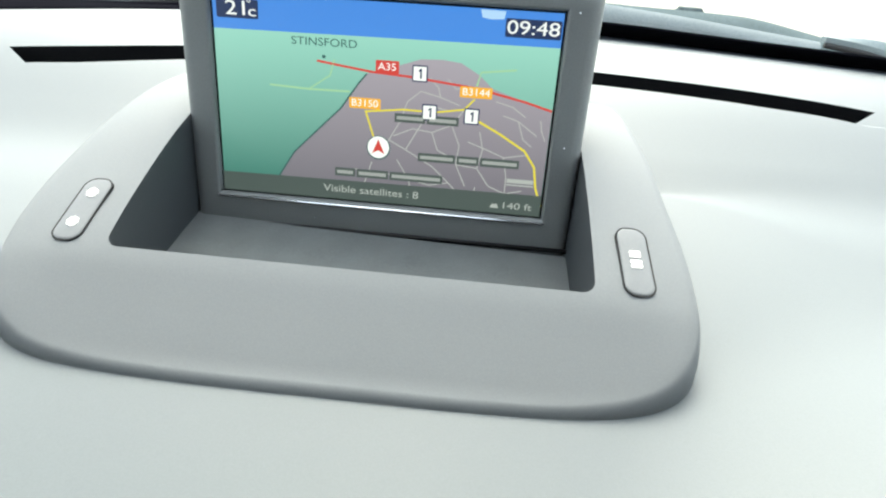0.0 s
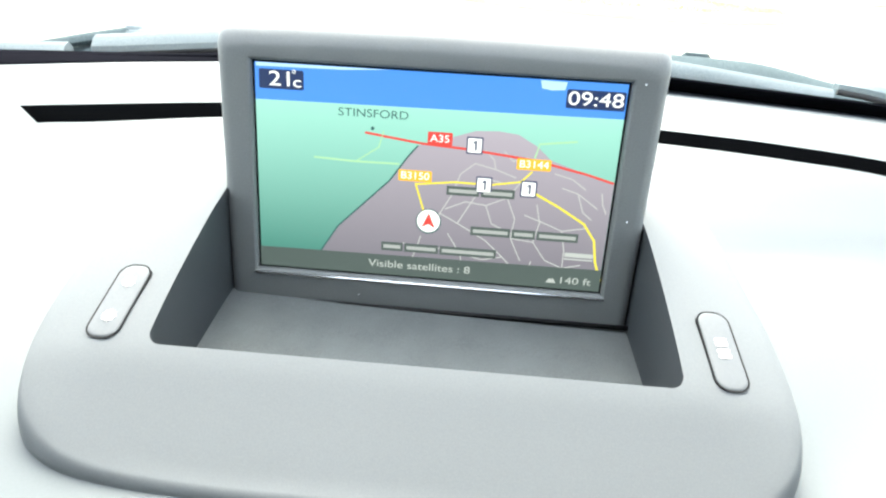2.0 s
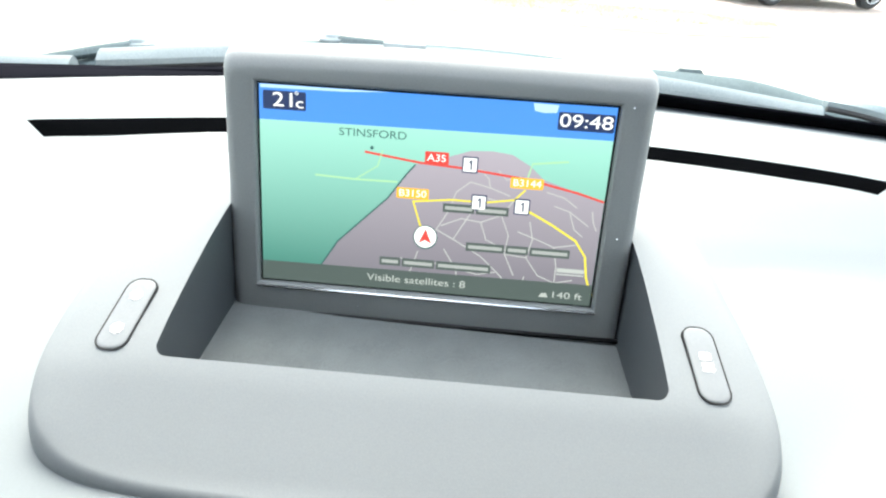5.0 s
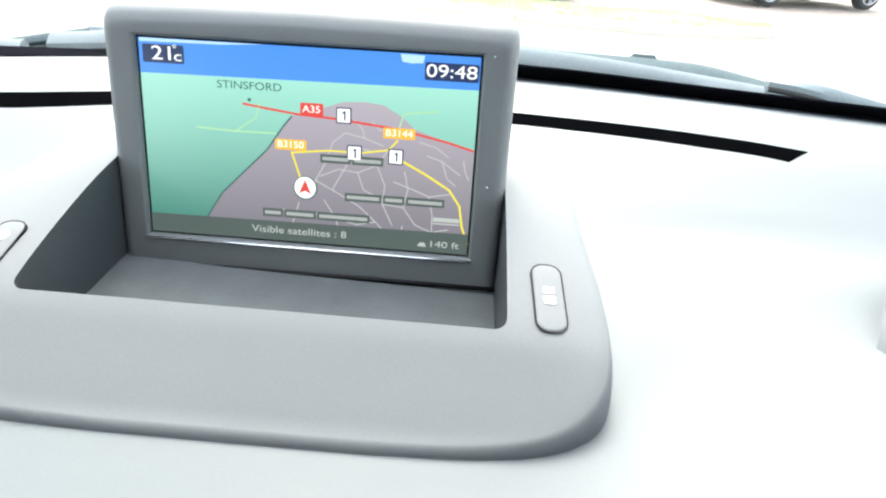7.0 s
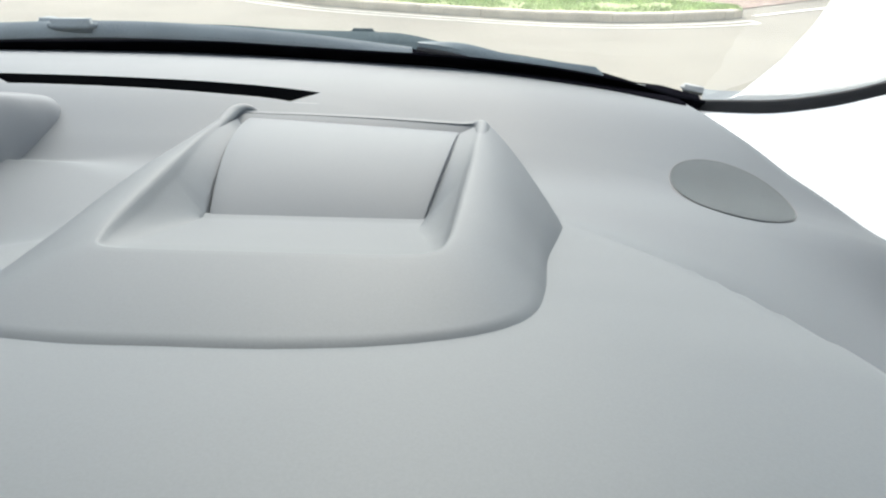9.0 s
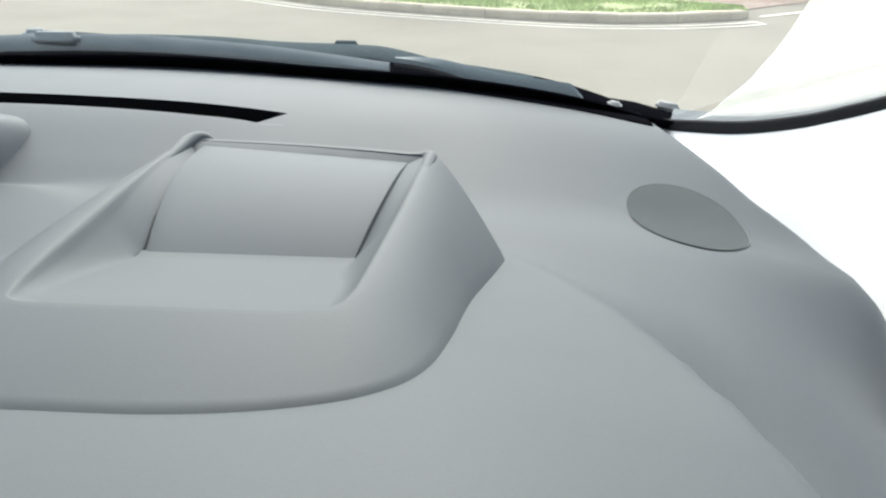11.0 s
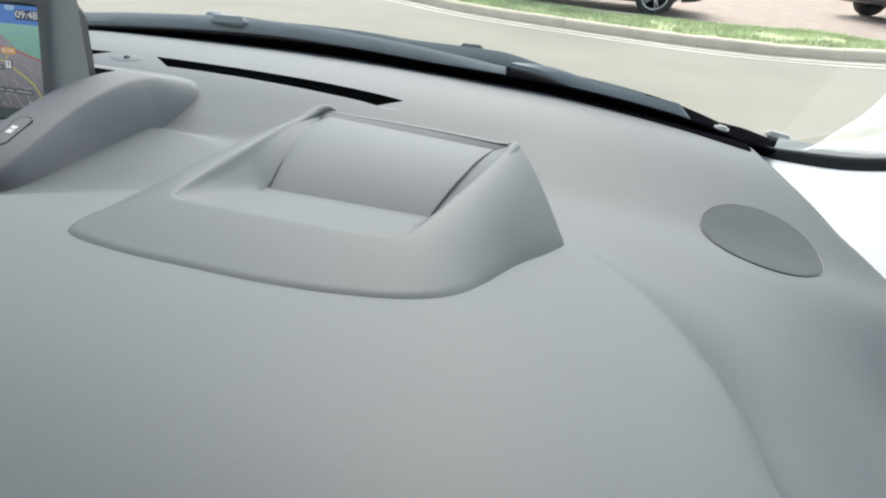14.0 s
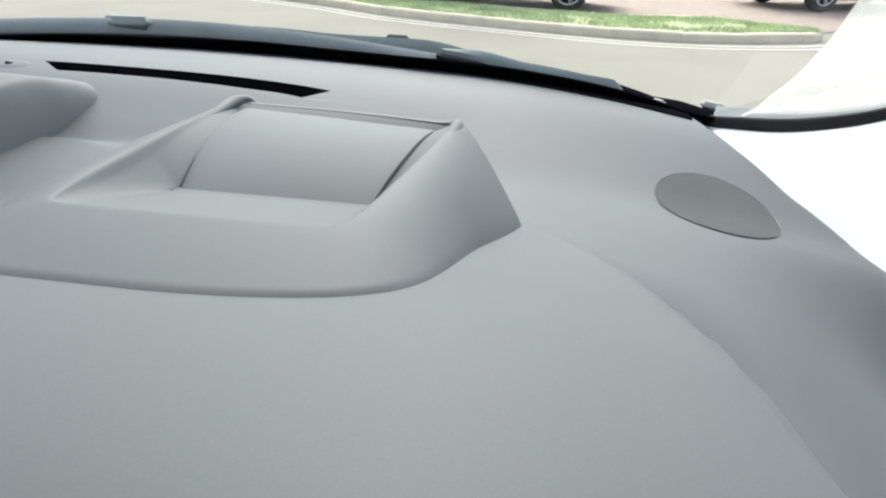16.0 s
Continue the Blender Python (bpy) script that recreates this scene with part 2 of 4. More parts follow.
def round_rect(hx, hy, r, n=6, cx=0.0, cy=0.0):
    pts = []
    for sx, sy, a0 in ((1, 1, 0), (-1, 1, 90), (-1, -1, 180), (1, -1, 270)):
        for k in range(n + 1):
            a = radians(a0 + 90 * k / n)
            pts.append((cx + sx * (hx - r) + r * math.cos(a), cy + sy * (hy - r) + r * math.sin(a)))
    return pts


# ---- the dashboard's shape ----
wind_half = spline([(0, .401), (.1, .401), (.2, .382), (.3, .345), (.4, .305), (.54, .263), (.66, .236), (.8, .195)])
slot_back = spline([(-.82, 0), (-.6, .06), (-.45, .115), (-.30, .158), (-.25, .169), (-.16, .189), (-.08, .202), (0, .207), (.08, .2055), (.16, .200), (.24, .190), (.318, .173), (.45, .13), (.6, .08), (.82, 0)])
slot_width = spline([(0, .028), (.15, .0255), (.25, .023), (.318, .018), (.45, .018), (.82, .018)])
deck_z = spline([(.0, .990), (.05, .987), (.1, .997), (.165, 1.011), (.21, 1.0145), (.28, 1.011), (.34, 1.004), (.4, .998)])
near_z = spline([(-.6, .91), (-.5, .950), (-.4, .972), (-.3, .982), (-.2, .985), (-.1, .990), (0, .992), (.06, .993), (.1, .993)])
hump_z = spline([(-.6, .03), (-.5, .06), (-.4, .076), (-.32, .077), (-.26, .0745), (-.195, .0620), (-.15, .0465), (-.1, .0280), (-.05, .0110), (-.01, .002), (.03, 0), (.1, 0)])
hump_left = spline([(-.5, .10), (-.3, .125), (-.183, .147), (-.157, .153), (-.119, .170), (-.094, .187), (-.061, .221), (-.03, .25), (.1, .30)])
hump_right = spline([(-.5, .592), (-.3, .579), (-.253, .575), (-.215, .569), (-.186, .567), (-.133, .558), (-.094, .547), (-.056, .529), (-.02, .505), (.1, .45)])

dash_edge = spline([(-.2, .76), (-.06, .745), (.0, .732), (.05, .722), (.072, .716), (.091, .705), (.112, .690), (.14, .676), (.168, .661), (.204, .647), (.25, .636)])


def wind_y(x):
    """Where the dash meets the windscreen."""
    return wind_half(abs(x)) + min(0, .05 * x)


def dash_z(x, y):
    ax = abs(x)
    deck = deck_z(y)
    near = near_z(y)
    ledge = (1 - smooth(.15, .33, x)) * smooth(.04, .12, x)
    s = smooth(.052 - .10 * (1 - ledge), .064 + .06 * (1 - ledge), y)
    z = near * (1 - s) + deck * s
    if ax > .42:
        z -= .019 * ((ax - .42) / .24) ** 2
    edge = dash_edge(y)
    if ax > edge:
        z -= .034 * ((ax - edge) / .04) ** 2
    if x > .61:
        z -= 4.2 * (x - .61) ** 2 * (1 - smooth(-.1, .03, y))
    xl, xr = hump_left(y), hump_right(y)
    fall = min(1.0, max(0.0, (x - xr) / .090))  # a crisp brow, then a hollow that runs out to the side
    z -= (.013 * smooth(-.05, -.15, y) + .010 * smooth(-.14, -.26, y)) * math.exp(-((x - xr - .034) / .026) ** 2)
    z += hump_z(y) * smooth(xl - .075, xl + .10, x) * (1 - .06 * smooth(xr - .10, xr, x)) * (1 - fall) ** 2.6
    return z


dashboard = tagged(new("dashboard"), "grey soft-touch plastic car dashboard under the windscreen", "dashboard")

SLOTS = ((-.299, -.047), (.011, .3235))
cols = sorted(set([round(-.80 + 1.60 * i / 380, 5) for i in range(381)])) 
ends = [e for s in SLOTS for e in s]
cols = sorted([c for c in cols if all(abs(c - e) > .0022 for e in ends)] + ends)
NB, NA = 230, 44


SLANT = ((.024, -.020), (.036, -.0215))


def skew(x, w=1.0):
    """The slots' ends are cut at a slant: their near edge is shorter."""
    for (a, b), (p, q) in zip(SLOTS, SLANT):
        if a - .0001 <= x <= b + .0001:
            t = (x - a) / (b - a)
            return x + w * (p * (1 - t) ** 3 + q * t ** 3)
    return x


def under_tray(x, y):
    """The skin dips below the open tray."""
    return smooth(.118, .108, abs(x)) * smooth(-.097, -.085, y) * (1 - smooth(.09, .105, y))


verts, faces = [], []
nc = len(cols)
for j in range(NB + 1):
    t = j / NB
    for x in cols:
        ax = abs(x)
        yf = slot_back(x) - slot_width(ax)
        xx = skew(x, smooth(NB - 7, NB, j))
        y = -.55 + (yf + .55) * (1 - (1 - t) ** 1.25)
        verts.append((xx, y, dash_z(xx, y) - .03 * under_tray(xx, y)))
for j in range(NA + 1):
    for x in cols:
        ax = abs(x)
        yb = slot_back(x)
        y = yb + (wind_y(x) - yb) * j / NA
        verts.append((x, y, dash_z(x, y)))
for j in range(NB + 1 + NA):
    for i in range(nc - 1):
        if j == NB and any(s[0] - .0001 <= cols[i] and cols[i + 1] <= s[1] + .0001 for s in SLOTS):
            continue
        faces.append((j * nc + i, j * nc + i + 1, (j + 1) * nc + i + 1, (j + 1) * nc + i))
top = link("top_panel", verts, faces, GREY, dashboard, "grained grey upper dash skin")

# demister slots: dark wells under the skin
for a, b in SLOTS:
    n = 40
    rows = [[], [], [], []]
    for i in range(n + 1):
        x = a + (b - a) * i / n
        ax = abs(x)
        yb = slot_back(x)
        yf = yb - slot_width(ax)
        xf = skew(x)
        rows[0].append((xf, yf, dash_z(xf, yf) - .0002))
        rows[1].append((xf, yf - .001, dash_z(xf, yf) - .03))
        rows[2].append((x, yb + .001, dash_z(x, yb) - .03))
        rows[3].append((x, yb, dash_z(x, yb) - .0002))
    v, f = sheet(rows)
    m = n + 1
    f += [(0, m, 2 * m, 3 * m), (n, m + n, 2 * m + n, 3 * m + n)]
    vent = link("demister_slot", v, f, BLACK, dashboard, "black windscreen demister slot", flat=True)
    # fins deep in the slot
    for k in range(1, 12):
        x = a + (b - a) * k / 12
        ax = abs(x)
        yb, w = slot_back(x), slot_width(ax)
        block("fin", (.0012, w - .003, .016), (x, yb - w / 2, dash_z(x, yb) - .021), BLACK, vent, bevel=0)

# light sensor on its pad between the slots
sx, sy = -.013, .189
sensor = tagged(new("light_sensor"), "small dark light sensor on a raised grey pad", "sensor")
rows = []
for r, h in ((.0165, -.001), (.0150, .0001), (.0120, .0005), (.006, .0007), (.0005, .0007)):
    rows.append([(sx + r * 1.35 * math.cos(2 * math.pi * k / 32), sy + r * .8 * math.sin(2 * math.pi * k / 32),
                  dash_z(sx, sy + r * .8 * math.sin(2 * math.pi * k / 32)) + h) for k in range(32)])
v, f = sheet(rows, True)
link("pad", v, f, GREY, sensor)
rows = []
for r, h in ((.0036, .0003), (.0034, .0020), (.0025, .0029), (.0002, .0032)):
    rows.append([(sx + r * math.cos(2 * math.pi * k / 20), sy + r * math.sin(2 * math.pi * k / 20), dash_z(sx, sy) + h) for k in range(20)])
v, f = sheet(rows, True)
link("lens", v, f, BACKC, sensor, "dark domed sensor lens")

# round loudspeaker grille near the pillar
gx, gy, gr = .636, .064, .0425
speaker = tagged(new("speaker_grille"), "round grey cloth loudspeaker grille set in the dashboard", "speaker")
rows = []
for r, h in ((gr + .0012, -.0015), (gr + .0006, .0006), (gr, .0003), (gr - .0008, -.0006)):
    rows.append([(gx + r * math.cos(2 * math.pi * k / 72), gy + r * 1.0 * math.sin(2 * math.pi * k / 72),
                  dash_z(gx + r * math.cos(2 * math.pi * k / 72), gy + r * math.sin(2 * math.pi * k / 72)) + h) for k in range(72)])
v, f = sheet(rows, True)
link("rim", v, f, BACKC, speaker)
rows = []
for q in range(13):
    r = (gr - .0006) * (1 - q / 12.02)
    rows.append([(gx + r * math.cos(2 * math.pi * k / 72), gy + r * math.sin(2 * math.pi * k / 72),
                  dash_z(gx + r * math.cos(2 * math.pi * k / 72), gy + r * math.sin(2 * math.pi * k / 72)) + .0006 + .0012 * (1 - (r / gr) ** 2)) for k in range(72)])
v, f = sheet(rows, True)
link("cloth", v, f, CLOTH, speaker)

# ---- the hood over the driver's display ----
hood = tagged(new("display_hood"), "grey moulded dashboard hood round a closed curved flap", "dashboard hood")
OUT = [(.2545, -.038), (.2610, -.066), (.2675, -.092), (.2785, -.124), (.2875, -.152), (.2965, -.1765), (.3100, -.1965), (.3395, -.2030),
       (.3700, -.2035), (.4000, -.2030), (.4280, -.1990), (.4515, -.1905), (.4665, -.1755), (.4745, -.148), (.4830, -.100), (.5015, -.033)]
CREST = [(.2985, .046), (.3050, -.025), (.3120, -.075), (.3170, -.107), (.3210, -.130), (.3255, -.149), (.3310, -.1585), (.3500, -.1600),
         (.3735, -.1600), (.4005, -.1600), (.4240, -.1595), (.4360, -.157), (.4410, -.148), (.4440, -.128), (.4500, -.065), (.4575, .024)]
INNER = [(.3075, .036), (.3175, -.025), (.3285, -.080), (.3320, -.105), (.3340, -.128), (.3350, -.146), (.3385, -.1555), (.3520, -.1570),
         (.3735, -.1570), (.4005, -.1570), (.4220, -.1565), (.4290, -.154), (.4315, -.144), (.4285, -.120), (.4285, -.080), (.4425, .026)]


def crest_z(y):
    return 1.0345 + (.046 - y) * .082


def flap_z(y):
    u = (y + .083) / .118
    return 1.0235 + .0065 * u + .0085 * (1 - (2 * u - 1) ** 2)


def well_z(y):
    if y > -.083:
        return flap_z(y) - .0016 - .0014 * smooth(-.083, -.06, y)
    u = (y + .158) / .075
    return 1.0496 - .0261 * u


def hollow(u, y):
    """The inner wall of an arm: a rounded brow, then a drop; before the flap it flattens towards the well."""
    return smooth(0, .25, u) * (1 - (1 - u) ** (1.9 - .85 * smooth(-.125, -.08, y)))


NS = 156
po, pc, pi_ = chain(OUT, NS), chain(CREST, NS), chain(INNER, NS)
rows = []
K = 16
for k in range(K + 1):
    w = k / K
    row = []
    for a, b in zip(po, pc):
        x, y = a[0] + (b[0] - a[0]) * w, a[1] + (b[1] - a[1]) * w
        z0, z1 = dash_z(*a) - .001, crest_z(b[1])
        rise = 1 - (1 - w) ** (1.85 - .5 * smooth(-.06, .03, b[1]) - .45 * smooth(-.12, -.158, b[1]))
        step = .0013 * smooth(0, .03, w)
        row.append((x, y, z0 + step + (z1 - z0 - step) * rise))
    rows.append(row)
for q in range(1, 15):
    u = q / 14
    rows.append([(b[0] + (c[0] - b[0]) * u, b[1] + (c[1] - b[1]) * u, crest_z(b[1]) - (crest_z(b[1]) - well_z(c[1])) * hollow(u, c[1])) for b, c in zip(pc, pi_)])
rows.append([(c[0], c[1], well_z(c[1]) - .012) for c in pi_])
v, f = sheet(rows)
# the back wall joins both ends
left = [r[0] for r in rows[:K + 1]]
right = [r[-1] for r in rows[:K + 1]]
back = []
NBK = 24
for q in range(NBK + 1):
    t = q / NBK
    dip = .0014 * min(smooth(0, .10, t), 1 - smooth(.90, 1, t))
    back.append([(a[0] + (b[0] - a[0]) * t, a[1] + (b[1] - a[1]) * t + .012 * math.sin(math.pi * t) * 0.3, a[2] + (b[2] - a[2]) * t - dip * (k / K)) for k, (a, b) in enumerate(zip(left, right))])
tip = [r[-1] for r in back]
rim2 = [(p[0], p[1] - .0035, p[2] - .0003) for p in tip]
rim3 = [(p[0], p[1] - .0060, p[2] - .0052) for p in tip]
bv, bf = sheet(back)
off = len(v)
v += bv
f += [tuple(i + off for i in q) for q in bf]
rv, rf = sheet([tip, rim2, rim3])
off = len(v)
v += rv
f += [tuple(i + off for i in q) for q in rf]
sharp(link("body", v, f, GREY, hood, "grained grey hood moulding"), 50)

# rounded ends of both arms, hooked over the bar behind the flap
for points in ([(.3045, -.012, 1.0350), (.3015, .018, 1.0341), (.3002, .036, 1.0338), (.3030, .0450, 1.0334), (.3080, .0475, 1.0325), (.3125, .0465, 1.0300)],
               [(.4528, -.030, 1.0364), (.4550, -.004, 1.0352), (.4562, .012, 1.0344), (.4560, .0200, 1.0338), (.4525, .0238, 1.0325), (.4480, .0238, 1.0300)]):
    tube("arm_end", chain(points, 24), [.0012 + .0032 * math.sin(math.pi * min(1, k / 24 * .8 + .1)) for k in range(25)], GREY, hood, sides=14)
# floor of the well, in front of the flap
rows = []
for q in range(13):
    y = -.160 + (.160 - .0805) * q / 12
    xl, xr = .3320, .4335
    xr += -.004 * smooth(-.15, -.085, y)
    rows.append([(xl - .004 + (xr - xl + .008) * i / 20, y, well_z(max(-.158, min(y, -.0831)))) for i in range(21)])
v, f = sheet(rows)
link("well_floor", v, f, GREY, hood)
# dark liner under the flap, then the flap itself, a curved lid
flap_l = spline([(-.083, .3300), (-.03, .3188), (.03, .3095)])
flap_r = spline([(-.083, .4283), (-.03, .4371), (.03, .4436)])
rows = [[(flap_l(y) - .006 + (flap_r(y) - flap_l(y) + .012) * i / 12, y, flap_z(y) - .0075) for i in range(13)] for y in [-.079 + .122 * q / 24 for q in range(25)]]
v, f = sheet(rows)
link("liner", v, f, BLACK, hood, "dark gap round the flap")
rows = []
for q in range(31):
    y0 = -.0825
    xl, xr = flap_l(y0 + .118 * q / 30), flap_r(y0 + .118 * q / 30)
    row = []
    for x, drop in [(xl, .006), (xl, .0012), (xl + .0006, .0003)] + [(xl + .002 + (xr - xl - .004) * i / 16, 0) for i in range(17)] + [(xr - .0006, .0003), (xr, .0012), (xr, .006)]:
        end = .0450 - .0215 * (x - .31) / .133
        row.append((x, y0 + (end - y0) * q / 30, flap_z(y0 + .118 * q / 30) - drop))
    rows.append(row)
v, f = sheet(rows)
sharp(link("flap", v, f, LID, hood, "closed pale grey curved flap"), 40)

# ---- the surround of the pop-up display ----
surround = tagged(new("display_surround"), "raised grey plastic surround with an open tray and buttons", "display surround")
sur_top = spline([(-.12, .988), (-.105, .9960), (-.088, 1.0053), (-.071, 1.0145), (-.04, 1.0245), (0, 1.0335), (.04, 1.037), (.075, 1.0345), (.11, 1.0245), (.15, 1.0125), (.19, 1.008)])
RING = [(0, -.1115), (.05, -.1112), (.088, -.1092), (.113, -.1035), (.1275, -.0925), (.1335, -.076), (.1330, -.048), (.1300, -.02), (.1280, .02), (.1280, .06),
        (.1280, .10), (.122, .130), (.100, .152), (.06, .164), (.02, .167),
        (-.02, .167), (-.06, .164), (-.100, .152), (-.124, .130), (-.1330, .10), (-.1340, .06), (-.1335, .02), (-.1350, -.015), (-.1370, -.045), (-.1360, -.072), (-.1295, -.0915), (-.114, -.1035), (-.09, -.1090), (-.05, -.1112)]
ring = chain(RING + RING[:1], 480)[:-1]
hole_ = round_rect(.0925, .0685, .005, 10, 0, -.0025)


def reach(poly, ang, c=(0.0, .01)):
    """Where a ray from c at ang leaves the outline poly."""
    d = (math.cos(ang), math.sin(ang))
    best = 0
    for i, p in enumerate(poly):
        q = poly[(i + 1) % len(poly)]
        ex, ey = q[0] - p[0], q[1] - p[1]
        den = d[0] * ey - d[1] * ex
        if abs(den) < 1e-12:
            continue
        t = ((p[0] - c[0]) * ey - (p[1] - c[1]) * ex) / den
        s = ((p[0] - c[0]) * d[1] - (p[1] - c[1]) * d[0]) / den
        if t > 0 and -1e-6 <= s <= 1 + 1e-6:
            best = max(best, t)
    return (c[0] + best * d[0], c[1] + best * d[1])


def lip(o):
    """How far the rim of the surround falls towards its edge: less at the sides."""
    return .0012 + .0018 * smooth(.10, .13, abs(o[0])) * smooth(-.10, -.07, o[1])


angs = set(2 * math.pi * i / 300 for i in range(300))
for p in hole_:
    angs.add(math.atan2(p[1] - .01, p[0]) % (2 * math.pi))
angs = sorted(angs)
oo = [reach(ring, a) for a in angs]
ii = [reach(hole_, a) for a in angs]
rows = []
for st in range(11):
    a = radians(7.8 * st)
    row = []
    for o, q in zip(oo, ii):
        dx, dy = q[0] - o[0], q[1] - o[1]
        d = math.hypot(dx, dy)
        rr = .0042 + .0090 * smooth(.0, .12, o[1])
        inset = rr * (1 - math.cos(a)) / (1 - math.cos(radians(78)))
        x, y = o[0] + dx / d * inset, o[1] + dy / d * inset
        ye = o[1] + dy / d * rr
        zb = dash_z(*o) - .002
        row.append((x, y, zb + (sur_top(ye) - lip(o) - zb) * math.sin(a) / math.sin(radians(78))))
    rows.append(row)
for st in range(1, 9):
    w = st / 9
    row = []
    for o, q in zip(oo, ii):
        dx, dy = q[0] - o[0], q[1] - o[1]
        d = math.hypot(dx, dy)
        rr = .0042 + .0090 * smooth(.0, .12, o[1])
        x0, y0 = o[0] + dx / d * rr, o[1] + dy / d * rr
        x, y = x0 + (q[0] - x0) * w, y0 + (q[1] - y0) * w
        row.append((x, y, sur_top(y) - lip(o) * (1 - w) ** 2))
    rows.append(row)
rows.append([(q[0], q[1], sur_top(q[1])) for q in ii])
v, f = sheet(rows, True)
link("body", v, f, SURR, surround, "satin grey moulded surround")
wall = [[(q[0], q[1], sur_top(q[1])) for q in ii], [(q[0] * .9985, q[1], sur_top(q[1]) - .0012) for q in ii], [(q[0] * .995, q[1], 1.0) for q in ii], [(q[0] * .99, q[1], .979) for q in ii]]
v, f = sheet(wall, True)
sharp(link("tray_wall", v, f, TRAYW, surround, "charcoal inner wall of the tray", flat=False), 30)
rows = [[(-.094 + .188 * i / 40, -.0725 + .142 * j / 30, .9865 + .0015 * smooth(-.07, 0, -.0725 + .142 * j / 30)) for i in range(41)] for j in range(31)]
v, f = sheet(rows)
link("tray_floor", v, f, TRAYF, surround, "rough textured grey tray floor")


def button(side):
    """A pill-shaped button lying in the slope of the surround."""
    tilt = math.degrees(math.atan(.345))
    m = pose(side * .1085, -.0553, sur_top(-.0553) - .0004, tilt, 3 * side, 4 * side)
    prof = round_rect(.0057, .0155, .0045, 8)
    big = round_rect(.0063, .0161, .0051, 8)
    gap = [[m @ Vector((x, y, -.003)) for x, y in big], [m @ Vector((x, y, .0004)) for x, y in big], [m @ Vector((x, y, .0003)) for x, y in prof]]
    v, f = sheet(gap, True)
    link("gasket", v, f, BLACK, surround, "black gap line round a button", flat=True)
    rows = [[m @ Vector((x, y, -.002)) for x, y in prof]]
    for s, h in ((1, .0003), (.96, .0005), (.85, .0006), (.5, .0007), (.02, .0007)):
        rows.append([m @ Vector((x * s, y * (1 - (1 - s) * .5) if s > .5 else y * s, h)) for x, y in prof])
    v, f = sheet(rows, True)
    b = link("button", v, f, BUTTON, surround, "pale grey pill-shaped button")
    if side < 0:
        for yy in (.0078, -.0072):
            star = []
            for k in range(16):
                r = .0024 if k % 2 == 0 else .0020
                star.append((r * math.cos(math.pi * k / 8), yy + r * math.sin(math.pi * k / 8)))
            v, f = plate(star, .0005, .0012)
            link("mark", [m @ Vector(p) for p in v], f, ICON, b, "small white round mark, made to glow", flat=True)
    else:
        for yy, hh, hx in ((.0028, .0014, .0021), (-.0008, .0007, .0022), (-.0028, .0007, .0022)):
            v, f = plate(round_rect(hx, hh, .0004, 2, 0, yy), .0005, .0012)
            link("mark", [m @ Vector(p) for p in v], f, ICON, b, "small white square mark, made to glow", flat=True)


button(-1)
button(1)

# ---- the pop-up navigation display ----
ux = Vector((.155, -.005, .0035)).normalized()
uy0 = Vector((-.001, .0225, .0885))
uw = ux.cross(uy0).normalized()
uy = uw.cross(ux)
SCR = Matrix.Translation((-.0005, -.002, 1.0025)) @ Matrix((ux, uy, uw)).transposed().to_4x4()
nav = tagged(new("navigation_display"), "dark grey pop-up navigation display showing a town map", "navigation display")
nav.matrix_world = SCR

# front frame: a ring with the window cut through
outer = [(-.0925, -.0228), (.0925, -.0228), (.0942, .1005), (.0937, .1032), (.0923, .1056), (.0898, .1070), (.085, .1075), (.06, .1082), (0, .1090),
         (-.06, .1082), (-.085, .1075), (-.0898, .1070), (-.0923, .1056), (-.0937, .1032), (-.0942, .1005)]
window = [(-.0785, -.0005), (.0785, -.0005), (.0785, .091), (-.0785, .091)]


def about(poly, n):
    """n points round an outline, by angle about the window's middle."""
    c = (0.0, .045)
    out = []
    for a in n:
        out.append(reach(poly, a, c))
    return out


aa = set(2 * math.pi * i / 120 for i in range(120))
for p in outer + window:
    aa.add(math.atan2(p[1] - .045, p[0]) % (2 * math.pi))
aa = sorted(aa)
o2, w2 = about(outer, aa), about(window, aa)


def inset(pts, d):
    return [(x - d * (1 if x > 0 else -1) * min(1, abs(x) / .08), y - d * (1 if y > .045 else -1) * min(1, abs(y - .045) / .05)) for x, y in pts]


def back_w(y):
    """The housing is a wedge, thick at the foot."""
    return -.040 + .018 * (y + .0185) / .126


rows = []
for w, d, crown in ((None, .001, 0), (-.0130, .0, 0), (-.0090, .0, .0006), (-.0055, .0002, .0020), (-.0028, .0009, .0036), (-.0010, .0020, .0052), (.0001, .0035, .0066), (.0006, .0058, .0060)):
    # the top edge is rolled over more widely than the sides
    rows.append([(x, y - crown * smooth(.088, .104, y), back_w(y) if w is None else w) for x, y in inset(o2, d)])
rows += [[(x, y, .0004) for x, y in inset(w2, -.0012)], [(x, y, -.0002) for x, y in inset(w2, -.0004)], [(x, y, -.0035) for x, y in w2]]
v, f = sheet(rows, True)
sharp(link("housing", v, f, BEZEL, nav, "dark grey front frame"), 35)
rows = []
for w, s in ((-.0275, .004), (-.0285, .0045), (-.040, .008), (-.0435, .012)):
    rows.append([(x, y if y < .09 else y - (.0275 + w) * -.35, w + .0275 + back_w(y)) for x, y in inset(o2, s)])
rows.append([(x * .3, .045 + (y - .045) * .3, -.017 + back_w(.045 + (y - .045) * .3)) for x, y in o2])
v, f = sheet(rows, True)
sharp(link("back_cover", v, f, BACKC, nav, "darker rear cover"), 40)
